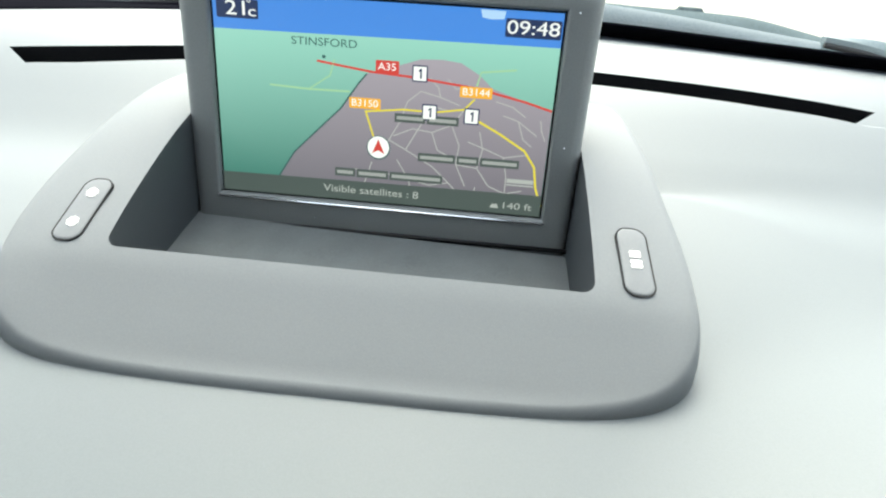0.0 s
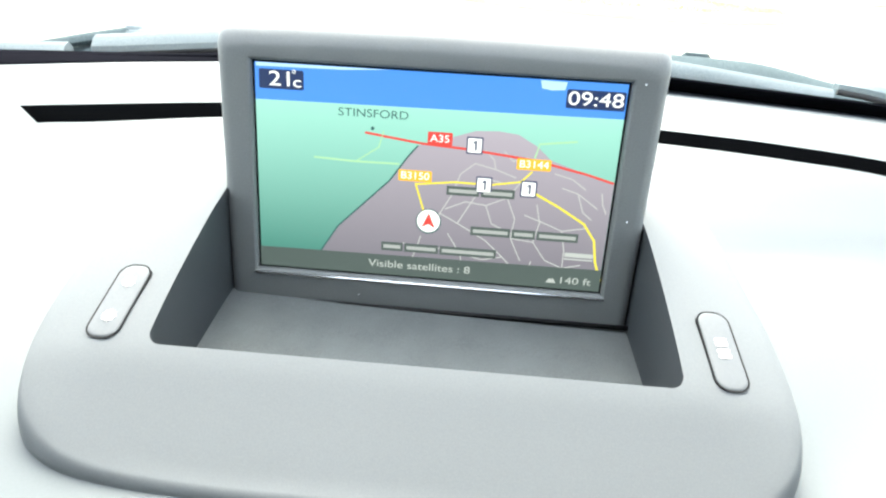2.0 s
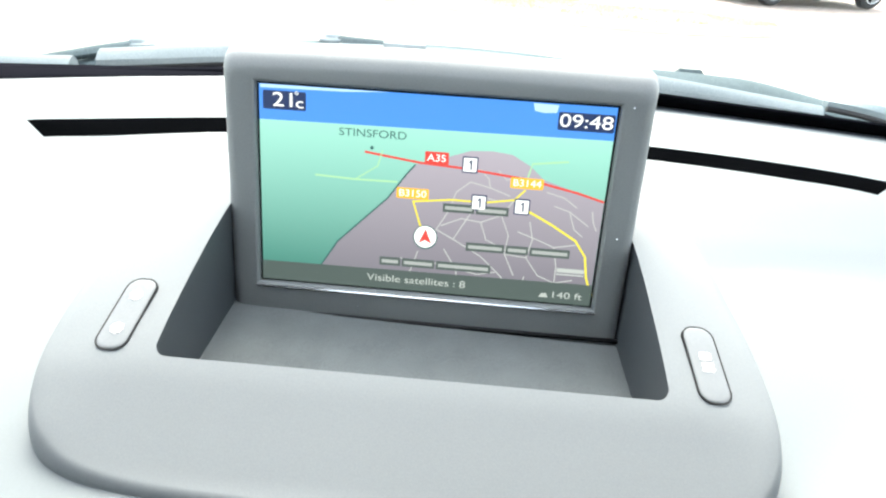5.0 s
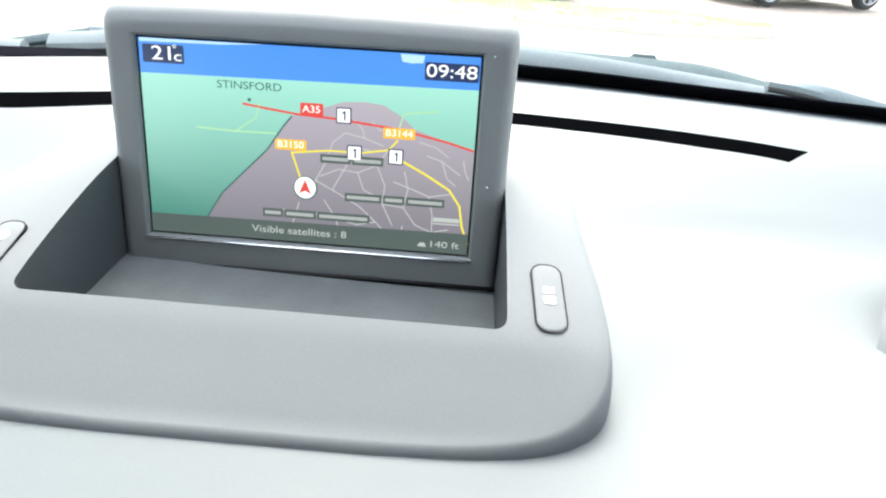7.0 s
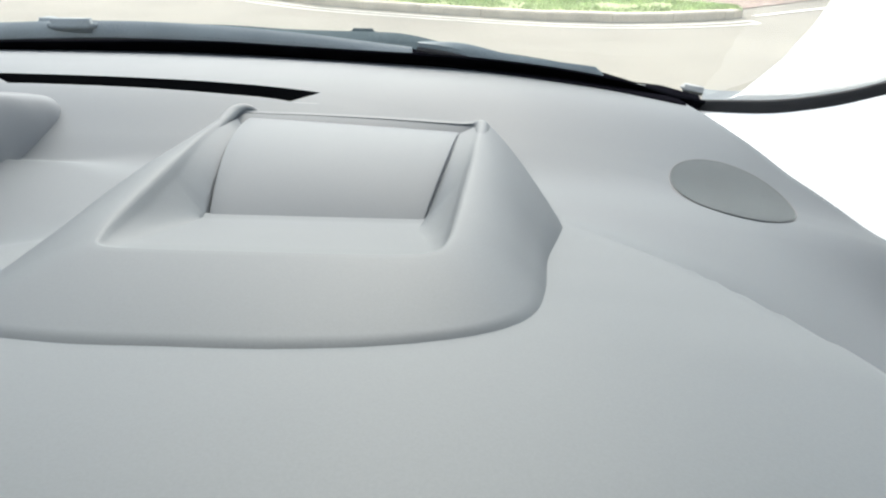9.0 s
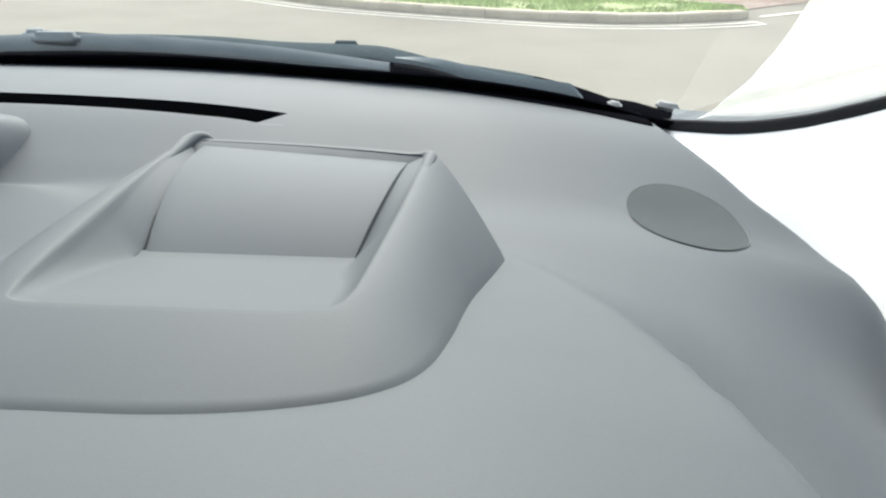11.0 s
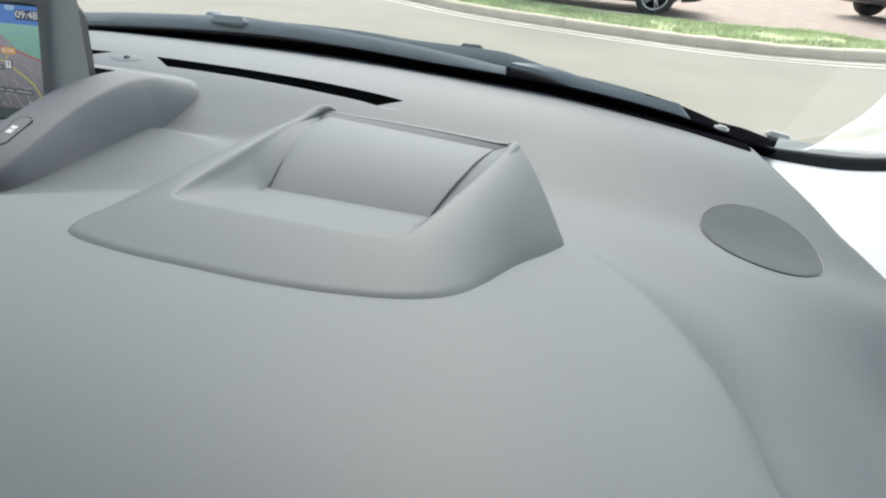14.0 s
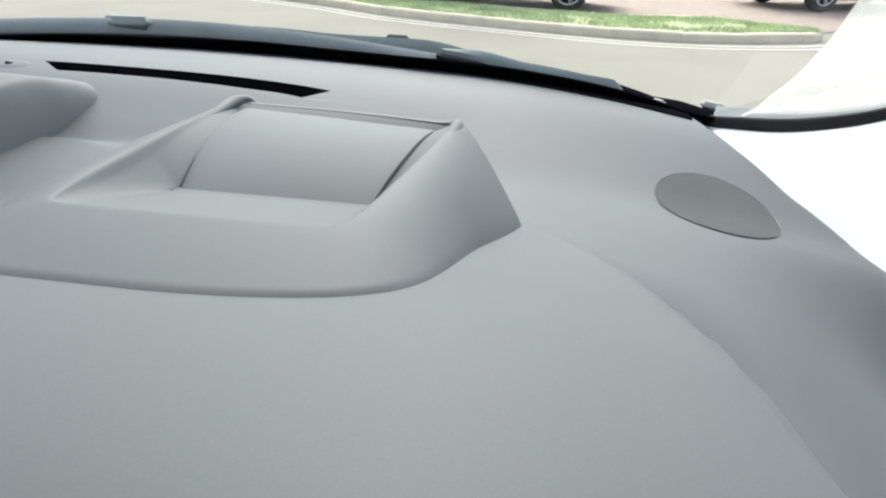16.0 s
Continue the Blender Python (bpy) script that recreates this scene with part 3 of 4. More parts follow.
rows = [[(x, y, back_w(y) + .0008) for x, y in inset(o2, .0022)], [(x, y, back_w(y) - .002) for x, y in inset(o2, .0030)]]
v, f = sheet(rows, True)
link("seam", v, f, BLACK, nav, "dark joint line")
# solid black strip: slot gap and painted contact shadow in one
block("slot_edge", (.186, .0020, .0018), (0, -.0150, .0008), BLACK, nav, bevel=.0004, label="black strip for the slot gap and contact shadow under the display")
block("trim_line", (.160, .0009, .0012), (0, -.0022, .0007), CHROME, nav, bevel=.0003, label="thin silver line under the window")
for x, y in ((.0835, .0905), (.0846, .034), (-.031, -.0095)):
    bm = bmesh.new()
    bmesh.ops.create_uvsphere(bm, u_segments=8, v_segments=5, radius=.0005, matrix=pose(x, y, .0007))
    part("fleck", bm, CHROME, nav, "pale dust fleck")

display = link("display_panel", *plate(window, -.006, -.0026), BLACK, nav, "black edge of the lit panel", flat=True)

SKY = glow("screen_sky", (.08, .31, .90), .85, (.07, .26, .80))
LAND = glow("screen_land", (.03, .165, .135), .85, (.40, .78, .68))
TOWN = glow("screen_town", (.165, .155, .19), .85, (.50, .45, .53))
NAVY = glow("screen_navy", (.015, .03, .10), .9)
WHITE = glow("screen_white", (.92, .94, .95), .95)
PALE = glow("screen_pale_street", (.46, .47, .47), .9)
RED = glow("screen_red", (.62, .06, .05), .9)
YELLOW = glow("screen_yellow", (.72, .62, .06), .95)
OLIVE = glow("screen_faint_yellow", (.34, .58, .34), .95)
ORANGE = glow("screen_orange", (.85, .42, .04), .95)
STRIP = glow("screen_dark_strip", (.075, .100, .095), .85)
INK = glow("screen_ink", (.04, .12, .12), .8)
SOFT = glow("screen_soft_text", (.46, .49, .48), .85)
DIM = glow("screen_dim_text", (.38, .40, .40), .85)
HAZEB = glow("screen_cloud", (.42, .62, .90), .95)
MM = .001


def patch(name, pts, mat, layer, label="", parent=None):
    v, f = plate([(x * MM, y * MM) for x, y in pts], -.0026, -.0026 + .00012 * layer)
    return link(name, v, f, mat, display, label, flat=True)


def stroke(name, pts, width, mat, layer, label=""):
    left, right = [], []
    for i, p in enumerate(pts):
        a, b = pts[max(0, i - 1)], pts[min(len(pts) - 1, i + 1)]
        dx, dy = b[0] - a[0], b[1] - a[1]
        d = math.hypot(dx, dy)
        left.append((p[0] - dy / d * width / 2, p[1] + dx / d * width / 2))
        right.append((p[0] + dy / d * width / 2, p[1] - dx / d * width / 2))
    return patch(name, left + right[::-1], mat, layer, label)


def words(text, x, y, height, mat, layer, width=None, align="CENTER", label=""):
    cu = bpy.data.curves.new("lettering", "FONT")
    cu.body, cu.size, cu.align_x, cu.align_y, cu.extrude = text, height * MM * 1.38, align, "CENTER", .00003
    ob = bpy.data.objects.new("lettering", cu)
    me = bpy.data.meshes.new_from_object(ob)
    bpy.data.objects.remove(ob)
    if width:
        xs = [q.co.x for q in me.vertices]
        s = width * MM / (max(xs) - min(xs))
        for q in me.vertices:
            q.co.x *= s
    me.materials.clear()
    me.materials.append(mat)
    o = new("lettering", me)
    o.parent = display
    o.location = (x * MM, y * MM, -.0026 + .00012 * layer)
    if label:
        o["label"] = label
    return o


patch("map_sky", [(-77.6, 75), (77.6, 76.3), (77.6, 90.2), (-77.6, 90.2)], SKY, 1, "blue sky over the map")
patch("map_land", [(-77.6, .3), (77.6, .3), (77.6, 76.3), (-77.6, 75)], LAND, 1, "green open land")
patch("map_town", [(-7, 59.9), (2, 62.5), (9.8, 65.2), (17.2, 67.7), (27, 68.2), (35.4, 67.3), (43.8, 62.8), (50, 57.5), (77.5, 49), (77.5, .4), (-55.6, .4), (-49.7, 9.1), (-41.7, 21.6), (-31.2, 31.9), (-18.9, 43.9), (-10.9, 55.3)], TOWN, 2, "mauve built-up area")
stroke("map_river", [(-56, 0.4), (-49.7, 9.1), (-41.7, 21.6), (-31.2, 31.9), (-18.9, 43.9), (-10.9, 55.3), (-7, 59.9)], .7, INK, 3, "dark edge of the built-up area")
random.seed(4)
CENTRE = [[(-1, 24), (4, 31), (9, 40), (12, 49), (18, 54)], [(6, 33), (15, 37), (24, 36), (33, 40), (38, 47)], [(12, 27), (17, 36), (22, 45)], 
          [(24, 36), (27, 28), (36, 24)], [(33, 40), (37, 31), (36, 22), (41, 12)], [(18, 54), (27, 52), (36, 49)], [(25, 20), (33, 13), (40, 6)], 
          [(8, 22), (14, 13), (16, 4)], [(36, 22), (46, 21), (52, 13)], [(14, 13), (24, 11), (33, 13)], [(41, 33), (50, 30), (58, 27), (68, 29)], 
          [(46, 21), (48, 30), (46, 38)]]
EAST = [[(52, 13), (60, 10), (68, 12)], [(56, 46), (63, 44), (72, 38)], [(63, 44), (66, 36), (70, 33)], [(4, 31), (12, 27), (25, 20)], 
        [(22, 60), (26, 56), (27, 52)], [(30, 60), (34, 56), (40, 58)], [(46, 12), (44, 4)], [(22, 48), (30, 46.5)], [(58, 27), (60, 18), (60, 10)], 
        [(73, 45), (74, 40), (76, 36)], [(52, 52), (60, 50), (66, 46)], [(-12, 16), (-4, 14), (8, 15)], [(-8, 8), (-6, 13), (-4, 20)]]
for s in CENTRE + EAST:
    stroke("map_street", s, .45, PALE, 3)
stroke("map_main_road", [(-30, 64), (-20, 62.7), (-5.1, 60.9), (13.5, 59.9), (43.2, 57), (65.5, 52.6), (77.4, 49.5)], 1.0, RED, 4, "red trunk road")
stroke("map_yellow_road", [(-7.4, 43.7), (-3.7, 32.8), (-1.8, 28.1)], .8, YELLOW, 4)
stroke("map_yellow_road", [(-7.4, 43.2), (9.9, 45.3), (25, 45.2), (38.1, 47.4), (42.5, 52.2)], .8, YELLOW, 4)
stroke("map_yellow_road", [(43.9, 43.2), (55.4, 37.6), (67.2, 30.9), (72.5, 23.7), (74.2, 14.1), (77.4, 5.4)], 1.0, YELLOW, 4)
stroke("map_faint_road", [(-52.4, 52), (-34, 51.3), (-14.8, 51.5)], .8, OLIVE, 4)
stroke("map_faint_road", [(-34, 51.3), (-24, 58), (-22, 65)], .6, OLIVE, 4)
stroke("map_faint_road", [(43, 58), (44.5, 64), (60, 66)], .8, OLIVE, 4)
patch("cloud", [(42.1, 89.8), (43, 86.6), (47, 86), (52.3, 86.4), (53, 89.6)], HAZEB, 2)
patch("cloud", [(-77, 90.1), (-77, 88.6), (-40, 89), (-20, 90.1)], HAZEB, 2)
patch("bottom_strip", [(-77.6, .3), (77.6, .3), (77.6, 10.4), (-77.6, 9.3)], STRIP, 5, "dark band along the foot of the map")
patch("temperature_box", [(x - 66.2, y + 83.6) for x, y in round_rect(9.6, 4, .8, 3)], NAVY, 3)
words("21", -66.0, 83.6, 6.2, WHITE, 5, width=8.8)
words("c", -59.3, 82.7, 4.6, WHITE, 5, width=3.4)
words("\u00b0", -60.6, 85.4, 4.0, WHITE, 5, width=1.5)
patch("clock_box", [(x + 65.2, y + 83.2) for x, y in round_rect(12, 3.8, .8, 3)], NAVY, 3)
words("09:48", 65.2, 83.2, 5.6, WHITE, 5, width=22.4)
words("STINSFORD", -26.6, 71.9, 3.5, INK, 4, width=30)
patch("map_dot", [(-26.8 + .8 * math.cos(k * .7854), 65.9 + .8 * math.sin(k * .7854)) for k in range(8)], INK, 5)
for text, x, y, w, m in (("A35", 2.3, 63.4, 10.6, RED), ("B3150", -7.7, 46.8, 14.6, ORANGE), ("B3144", 42.9, 55.2, 14.6, ORANGE)):
    patch("road_sign", [(a + x, b + y) for a, b in round_rect(w / 2, 2.8 if w < 12 else 2.4, .5, 2)], m, 5)
    words(text, x, y, 3.2, WHITE, 7, width=w - 2.4)
for x, y in ((17.2, 61.6), (22.4, 45.0), (41.7, 44.6)):
    patch("map_sign", [(a + x, b + y) for a, b in round_rect(3.5, 3.6, .5, 2)], NAVY, 6)
    patch("map_sign_face", [(a + x, b + y) for a, b in round_rect(2.9, 3.0, .3, 2)], WHITE, 7)
    patch("map_figure", [(x + .1, y - 2.1), (x + .9, y - 2.1), (x + .9, y + 2.1), (x + .2, y + 2.1), (x - .8, y + 1.2), (x - .5, y + .7), (x + .1, y + 1.1)], NAVY, 8, "figure one")
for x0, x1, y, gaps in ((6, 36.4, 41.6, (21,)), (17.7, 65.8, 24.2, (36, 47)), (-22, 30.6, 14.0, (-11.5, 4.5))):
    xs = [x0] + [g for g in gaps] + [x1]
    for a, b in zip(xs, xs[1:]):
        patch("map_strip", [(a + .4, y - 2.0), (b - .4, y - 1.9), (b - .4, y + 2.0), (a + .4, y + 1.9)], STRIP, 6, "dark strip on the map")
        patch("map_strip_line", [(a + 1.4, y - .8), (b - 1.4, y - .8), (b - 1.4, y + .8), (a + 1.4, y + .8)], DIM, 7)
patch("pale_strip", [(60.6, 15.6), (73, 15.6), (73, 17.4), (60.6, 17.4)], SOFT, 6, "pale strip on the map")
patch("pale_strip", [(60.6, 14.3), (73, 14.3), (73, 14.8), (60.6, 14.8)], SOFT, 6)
words("Visible satellites : 8", -4, 5.4, 3.5, SOFT, 7, width=46.5)
words("140 ft", 66.2, 4.3, 3.2, SOFT, 7, width=13.6)
patch("height_mark", [(53.6, 2.9), (58, 2.9), (56.6, 5.2), (55.8, 4.4), (55, 5)], SOFT, 7)
patch("position_disc", [(-.8 + 5.6 * math.cos(k * math.pi / 16), 27 + 5.6 * math.sin(k * math.pi / 16)) for k in range(32)], INK, 8)
patch("position_disc", [(-.8 + 5.1 * math.cos(k * math.pi / 16), 27.2 + 5.1 * math.sin(k * math.pi / 16)) for k in range(32)], WHITE, 9, "white disc of the position arrow")
patch("position_arrow", [(-.8, 31.0), (2.2, 24.2), (-.8, 25.8), (-3.8, 24.2)], RED, 11, "red position arrow")


# ---- windscreen, seals and pillar trim ----
def base_edge(x):
    ax = abs(x)
    return wind_y(x), dash_z(math.copysign(min(ax, .642), x), wind_y(x))


XS = [-.70 + 1.372 * i / 90 for i in range(91)]
band_width = spline([(-.7, .012), (-.39, .012), (-.3, .014), (-.2, .020), (-.1, .031), (0, .034), (.15, .040), (.25, .038), (.33, .037), (.42, .035), (.54, .030), (.60, .024), (.64, .014), (.68, .004)])
screen_glass = tagged(new("windscreen"), "large raked windscreen with a black edge band", "windscreen", kind="structure")
side_base = [(p[0] + .010, p[1] + .010, p[2] + .006 * min(1, i / 8)) for i, p in enumerate(chain([(.662, .242, .983), (.680, .229, .985), (.720, .204, .992), (.756, .182, 1.005), (.781, .167, 1.018), (.806, .152, 1.033), (.86, .118, 1.07), (.95, .05, 1.13)], 30))]
base = [(-.667, base_edge(-.667)[0], .979)] + [(x, base_edge(x)[0], base_edge(x)[1] - .004) for x in XS if abs(x) < .66] + [side_base[0]]
rows = []
for k in range(25):
    d = -.02 + .68 * k / 24
    rows.append([(x + math.copysign(.75 * max(0, d) * smooth(.50, .67, abs(x)), x), y - .80 * d, z + .60 * d) for x, y, z in base])
v, f = sheet(rows)
g = link("pane", v, f, GLASS, screen_glass, "clear laminated glass")
face_in(g, lambda n: n.z < 0)
g.visible_shadow = False
for side in (1, -1):
    # pane whitened for the trim's reflection; its front edge leans along that reflection
    quarter = tagged(new("quarter_window"), "quarter window above the pale trim, whitened for reflected glare", "quarter window", kind="structure")
    rows = []
    for k in range(13):
        d = -.02 + .68 * k / 12
        rows.append([(side * (x + (.75 - .6 * smooth(0, 9, i)) * max(0, d)), y - (.80 - .6 * smooth(0, 9, i)) * d, z + (.60 + .35 * smooth(0, 9, i)) * d) for i, (x, y, z) in enumerate(side_base)])
    v, f = sheet(rows)
    g = link("pane", v, f, GLARE, quarter, "side glass with glare put into its material")
    face_in(g, lambda n: n.z < 0)
    g.visible_shadow = False
rows = [[], [], [], []]
for x in XS:
    y, z = base_edge(x)
    w = band_width(x)
    for r, (d, n) in zip(rows, ((-.02, -.001), (w, -.001), (w, -.003), (-.02, -.003))):
        r.append((x, y - .80 * d + .6 * n, z - .004 + .60 * d + .8 * n))
v, f = sheet(rows)
link("edge_band", v, f, BLACKG, screen_glass, "black ceramic band at the foot", flat=True)

# added black strip on the dash's rear edge: band's foot and its painted reflection
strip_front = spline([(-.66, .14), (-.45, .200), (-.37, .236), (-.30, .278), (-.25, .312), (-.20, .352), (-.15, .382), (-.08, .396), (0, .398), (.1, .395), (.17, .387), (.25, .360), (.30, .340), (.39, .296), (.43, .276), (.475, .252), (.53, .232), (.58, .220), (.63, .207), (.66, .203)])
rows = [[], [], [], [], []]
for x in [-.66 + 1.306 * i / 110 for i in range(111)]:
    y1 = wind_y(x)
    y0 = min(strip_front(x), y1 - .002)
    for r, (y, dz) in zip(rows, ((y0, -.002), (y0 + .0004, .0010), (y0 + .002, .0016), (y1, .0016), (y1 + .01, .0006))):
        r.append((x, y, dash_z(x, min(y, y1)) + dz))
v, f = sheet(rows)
link("band_reflection_strip", v, f, BLACKG, screen_glass, "added matt black strip for the edge band's foot and its reflection")

# side sill and the pale trim below it
SILL = [(.662, .242, .983), (.680, .229, .985), (.720, .204, .992), (.756, .182, 1.005), (.781, .167, 1.018), (.806, .152, 1.033), (.86, .118, 1.07), (.95, .05, 1.13)]
FOOT = [(.662, .244, .973), (.672, .204, .972), (.686, .168, .968), (.701, .140, .960), (.715, .112, .951), (.731, .088, .942), (.745, .050, .932), (.757, -.02, .918), (.767, -.13, .90), (.780, -.28, .88)]
sill, foot = chain(SILL, 60), chain(FOOT, 60)
for side in (1, -1):
    trim = tagged(new("pillar_trim"), "pale smooth trim panel beside the dashboard", "pillar trim", kind="structure")
    rows = []
    for k in range(15):
        w = k / 14
        bulge = .006 * math.sin(math.pi * w)
        rows.append([(side * (a[0] + (b[0] - a[0]) * w - bulge), a[1] + (b[1] - a[1]) * w, a[2] + (b[2] - a[2]) * w) for a, b in zip(foot, sill)])
    rows.append([(side * (b[0] + .03), b[1] + .012, b[2] + .001) for b in sill])
    v, f = sheet(rows)
    link("panel", v, f, TRIM, trim)
    seal = tagged(new("window_seal"), "black rubber seal along the edge of the glass", "window seal", kind="structure")
    thick = spline([(0, .004), (.25, .0055), (.5, .0055), (1, .006)])
    rows = []
    for i, b in enumerate(sill):
        r = thick(i / 60)
        rows.append([(side * (b[0] + .006 + r * math.cos(q * math.pi / 5)), b[1] + .002, b[2] + .0045 + 1.5 * r * math.sin(q * math.pi / 5)) for q in range(10)])
    v, f = sheet(rows, True)
    link("strip", v, f, RUBBER, seal)
    rows = []
    for b in sill:
        rows.append([(side * (b[0] + .012 + .004 * k), b[1] + .01 * k, b[2] + .008 + .010 * k) for k in (0, .4, .9, 1.0)])
    v, f = sheet(rows)
    link("glazing_edge", v, f, EDGING, seal, "pale grey edge of the glazing")

# ---- cowl and wipers outside ----
cowl_far = spline([(0, .620), (.1, .610), (.2, .572), (.31, .540), (.46, .478), (.59, .415), (.68, .335), (.75, .29)])
cowl = tagged(new("cowl_panel"), "dark teal-grey plastic cowl below the windscreen", "cowl panel")
CX = [-.70 + 1.40 * i / 120 for i in range(121)]


def cowl_row(w, dz):
    row = []
    for x in CX:
        ax = abs(x)
        y0, y1 = wind_y(x) + .01, cowl_far(ax)
        low = .016 * smooth(.34, .47, ax) * (1 - .5 * smooth(.64, .70, ax)) + .010 * smooth(.655, .70, ax) + .016 * smooth(.16, .36, -x) if w > .6 else 0
        row.append((x, y0 + (y1 - y0) * w, dash_z(math.copysign(min(ax, .642), x), min(.4, wind_y(x))) + dz - low))
    return row


v, f = sheet([cowl_row(w, dz) for w, dz in ((-.08, -.03), (0, -.024), (.15, -.028), (.3, -.03), (.42, -.028), (.5, -.024), (.62, -.018), (.72, -.010))])
link("gutter", v, f, BLACKG, cowl, "black rain gutter")
rows = [cowl_row(w, dz) for w, dz in ((.72, -.010), (.74, -.007), (.85, -.003), (.94, -.001), (1, -.006), (1.04, -.03), (1.1, -.12))]
# one plastic in two colours: teal holds the sky sheen, black the shaded ends
IN = [i for i, x in enumerate(CX) if abs(x) < .57]
v, f = sheet([r[IN[0]:IN[-1] + 1] for r in rows])
link("panel", v, f, COWL, cowl, "teal-grey outer cowl panel")
for cut in (slice(0, IN[0] + 1), slice(IN[-1], len(CX))):
    v, f = sheet([r[cut] for r in rows])
    link("end_panel", v, f, BLACKG, cowl, "end of the cowl, its shade painted black")


def wiper(points, arm, label, tall=.015, mat=WIPER, grow=-.35):
    w = tagged(new("windscreen_wiper"), label, "wiper", group="wipers")
    pts = chain(points, 40)
    rows = []
    for i, p in enumerate(pts):
        t = i / 40
        h = tall * (.55 + .45 * math.sin(math.pi * min(1, t * .8 + .15))) if grow < 0 else tall * (.06 + .94 * t ** .9) * (1 - .9 * max(0, t - .93) / .07)
        d = .018 * (1 + grow * t) if grow < 0 else .009
        rows.append([(p[0], p[1] - d / 2, p[2] - .004), (p[0], p[1] - d / 2, p[2] + .002), (p[0], p[1] - d * .1, p[2] + h * .8), (p[0], p[1] + d * .25, p[2] + h), (p[0], p[1] + d / 2, p[2] + h * .5), (p[0], p[1] + d / 2, p[2] - .004)])
    v, f = sheet(rows, True)
    f += [tuple(range(6)), tuple(40 * 6 + k for k in range(6))]
    sharp(link("blade", v, f, mat, w, "grey aero blade"), 35)
    tube("rubber_edge", [(p[0], p[1] - .005, p[2] - .006) for p in pts], .003, RUBBER, w)
    tube("arm", chain(arm, 20), [.011 - .005 * k / 20 for k in range(21)], COWL, w, "dark tapered arm", flat_z=.7)
    bm = bmesh.new()
    bmesh.ops.create_cone(bm, cap_ends=True, segments=20, radius1=.020, radius2=.016, depth=.014, matrix=pose(arm[0][0], arm[0][1], arm[0][2] + .002))
    bmesh.ops.bevel(bm, geom=[e for e in bm.edges if e.calc_face_angle(0) > .8], offset=.005, segments=3, affect="EDGES")
    part("pivot_cap", bm, WIPER, w, "grey pivot cap")
    return w


LOW = .0005
long_wiper = wiper([(-.37, .368, 1.000 + LOW), (-.2, .432, 1.004 + LOW), (0, .462, 1.006 + LOW), (.2, .436, 1.004 + LOW), (.384, .384, 1.000 + LOW)], [(-.17, .565, 1.000), (-.05, .54, 1.002), (.08, .505, 1.002), (.12, .485, 1.000)], "long grey wiper lying along the foot of the windscreen")
wiper([(.39, .393, 1.013), (.42, .387, 1.0105), (.45, .381, 1.0055), (.504, .368, .9925), (.56, .354, .985), (.612, .338, .979)], [(.30, .535, .982), (.36, .49, .980), (.43, .43, .978), (.47, .39, .980)], "shorter teal-grey wiper before the driver's side", .020, BLADE, .5)
wiper([(-.39, .352, .995), (-.48, .325, .990), (-.58, .295, .984), (-.66, .27, .978)], [(-.40, .50, .988), (-.44, .45, .986), (-.48, .38, .984), (-.5, .34, .982)], "shorter grey wiper before the passenger's side")
block("connector", (.060, .022, .017), (-.062, .455, 1.0165), WIPER, long_wiper, bevel=.006, label="rounded grey joint of arm and blade", turn=(4, 0, 3))
for x, y in ((.300, .548),):
    noz = tagged(new("washer_nozzle"), "small dark washer nozzle on the cowl", "washer nozzle", group="washer nozzles")
    bm = bmesh.new()
    bmesh.ops.create_cube(bm, size=1, matrix=pose(x, y, base_edge(x)[1] - .005) @ Matrix.Diagonal((.034, .016, .010, 1)))
    bmesh.ops.bevel(bm, geom=bm.edges[:], offset=.003, segments=3, affect="EDGES")
    part("cap", bm, COWL, noz)

# pale plastic clips where cowl and body meet
for x, y, z, sx_, sz_ in ((.641, .33, .982, .016, .005), (.699, .33, .981, .026, .008)):
    block("clip", (sx_, .016, sz_), (x, y, z), CLIP, cowl, bevel=.003, label="small pale plastic clip", turn=(0, 8, -12))

# ---- plain cabin that closes the place ----
def wall(name, size, at, mat, label):
    ob = block(name, size, at, mat, None, bevel=0)
    return tagged(ob, label, "cabin wall", kind="structure")


# unseen shell: roof edge and wall openings are placed to hold back daylight
wall("ceiling", (2.0, 2.58, .03), (0, -1.50, 1.41), LINER, "pale cloth roof lining")
wall("floor", (1.96, 3.1, .03), (0, -1.2, .15), CABIN, "dark cabin carpet")
wall("wall_left", (.03, 2.6, .95), (-.98, -1.45, .62), CABIN, "dark inner door panels")
wall("wall_left", (.03, 1.15, .32), (-.98, -2.18, 1.245), CABIN, "dark rear quarter of the cabin")
wall("wall_right", (.03, 2.6, .95), (.98, -1.45, .62), CABIN, "dark inner door panels")
wall("wall_right", (.03, 1.15, .32), (.98, -2.18, 1.245), CABIN, "dark rear quarter of the cabin")
wall("wall_back", (1.96, .03, 1.30), (0, -2.78, .80), CABIN, "dark rear seat backs and shelf")
wall("wall_front", (1.50, .03, .62), (0, .15, .46), CABIN, "dark bulkhead under the dashboard")

# ---- outside ----
GZ = -.10
ground = link("ground", [(-400, -400, GZ - .03), (400, -400, GZ - .03), (400, 400, GZ - .03), (-400, 400, GZ - .03)], [(0, 1, 2, 3)], EARTH, flat=True)
tagged(ground, "open ground reaching far away", "ground", kind="structure")
random.seed(7)
rows = []
for j in range(41):
    y = -12 + 30 * j / 40
    rows.append([(-30 + 60 * i / 60, y, GZ + .004 * noise.noise((i * .5, j * .5, 0))) for i in range(61)])
v, f = sheet(rows)
tagged(link("road", v, f, ASPHALT), "pale worn asphalt street", "road", kind="structure")
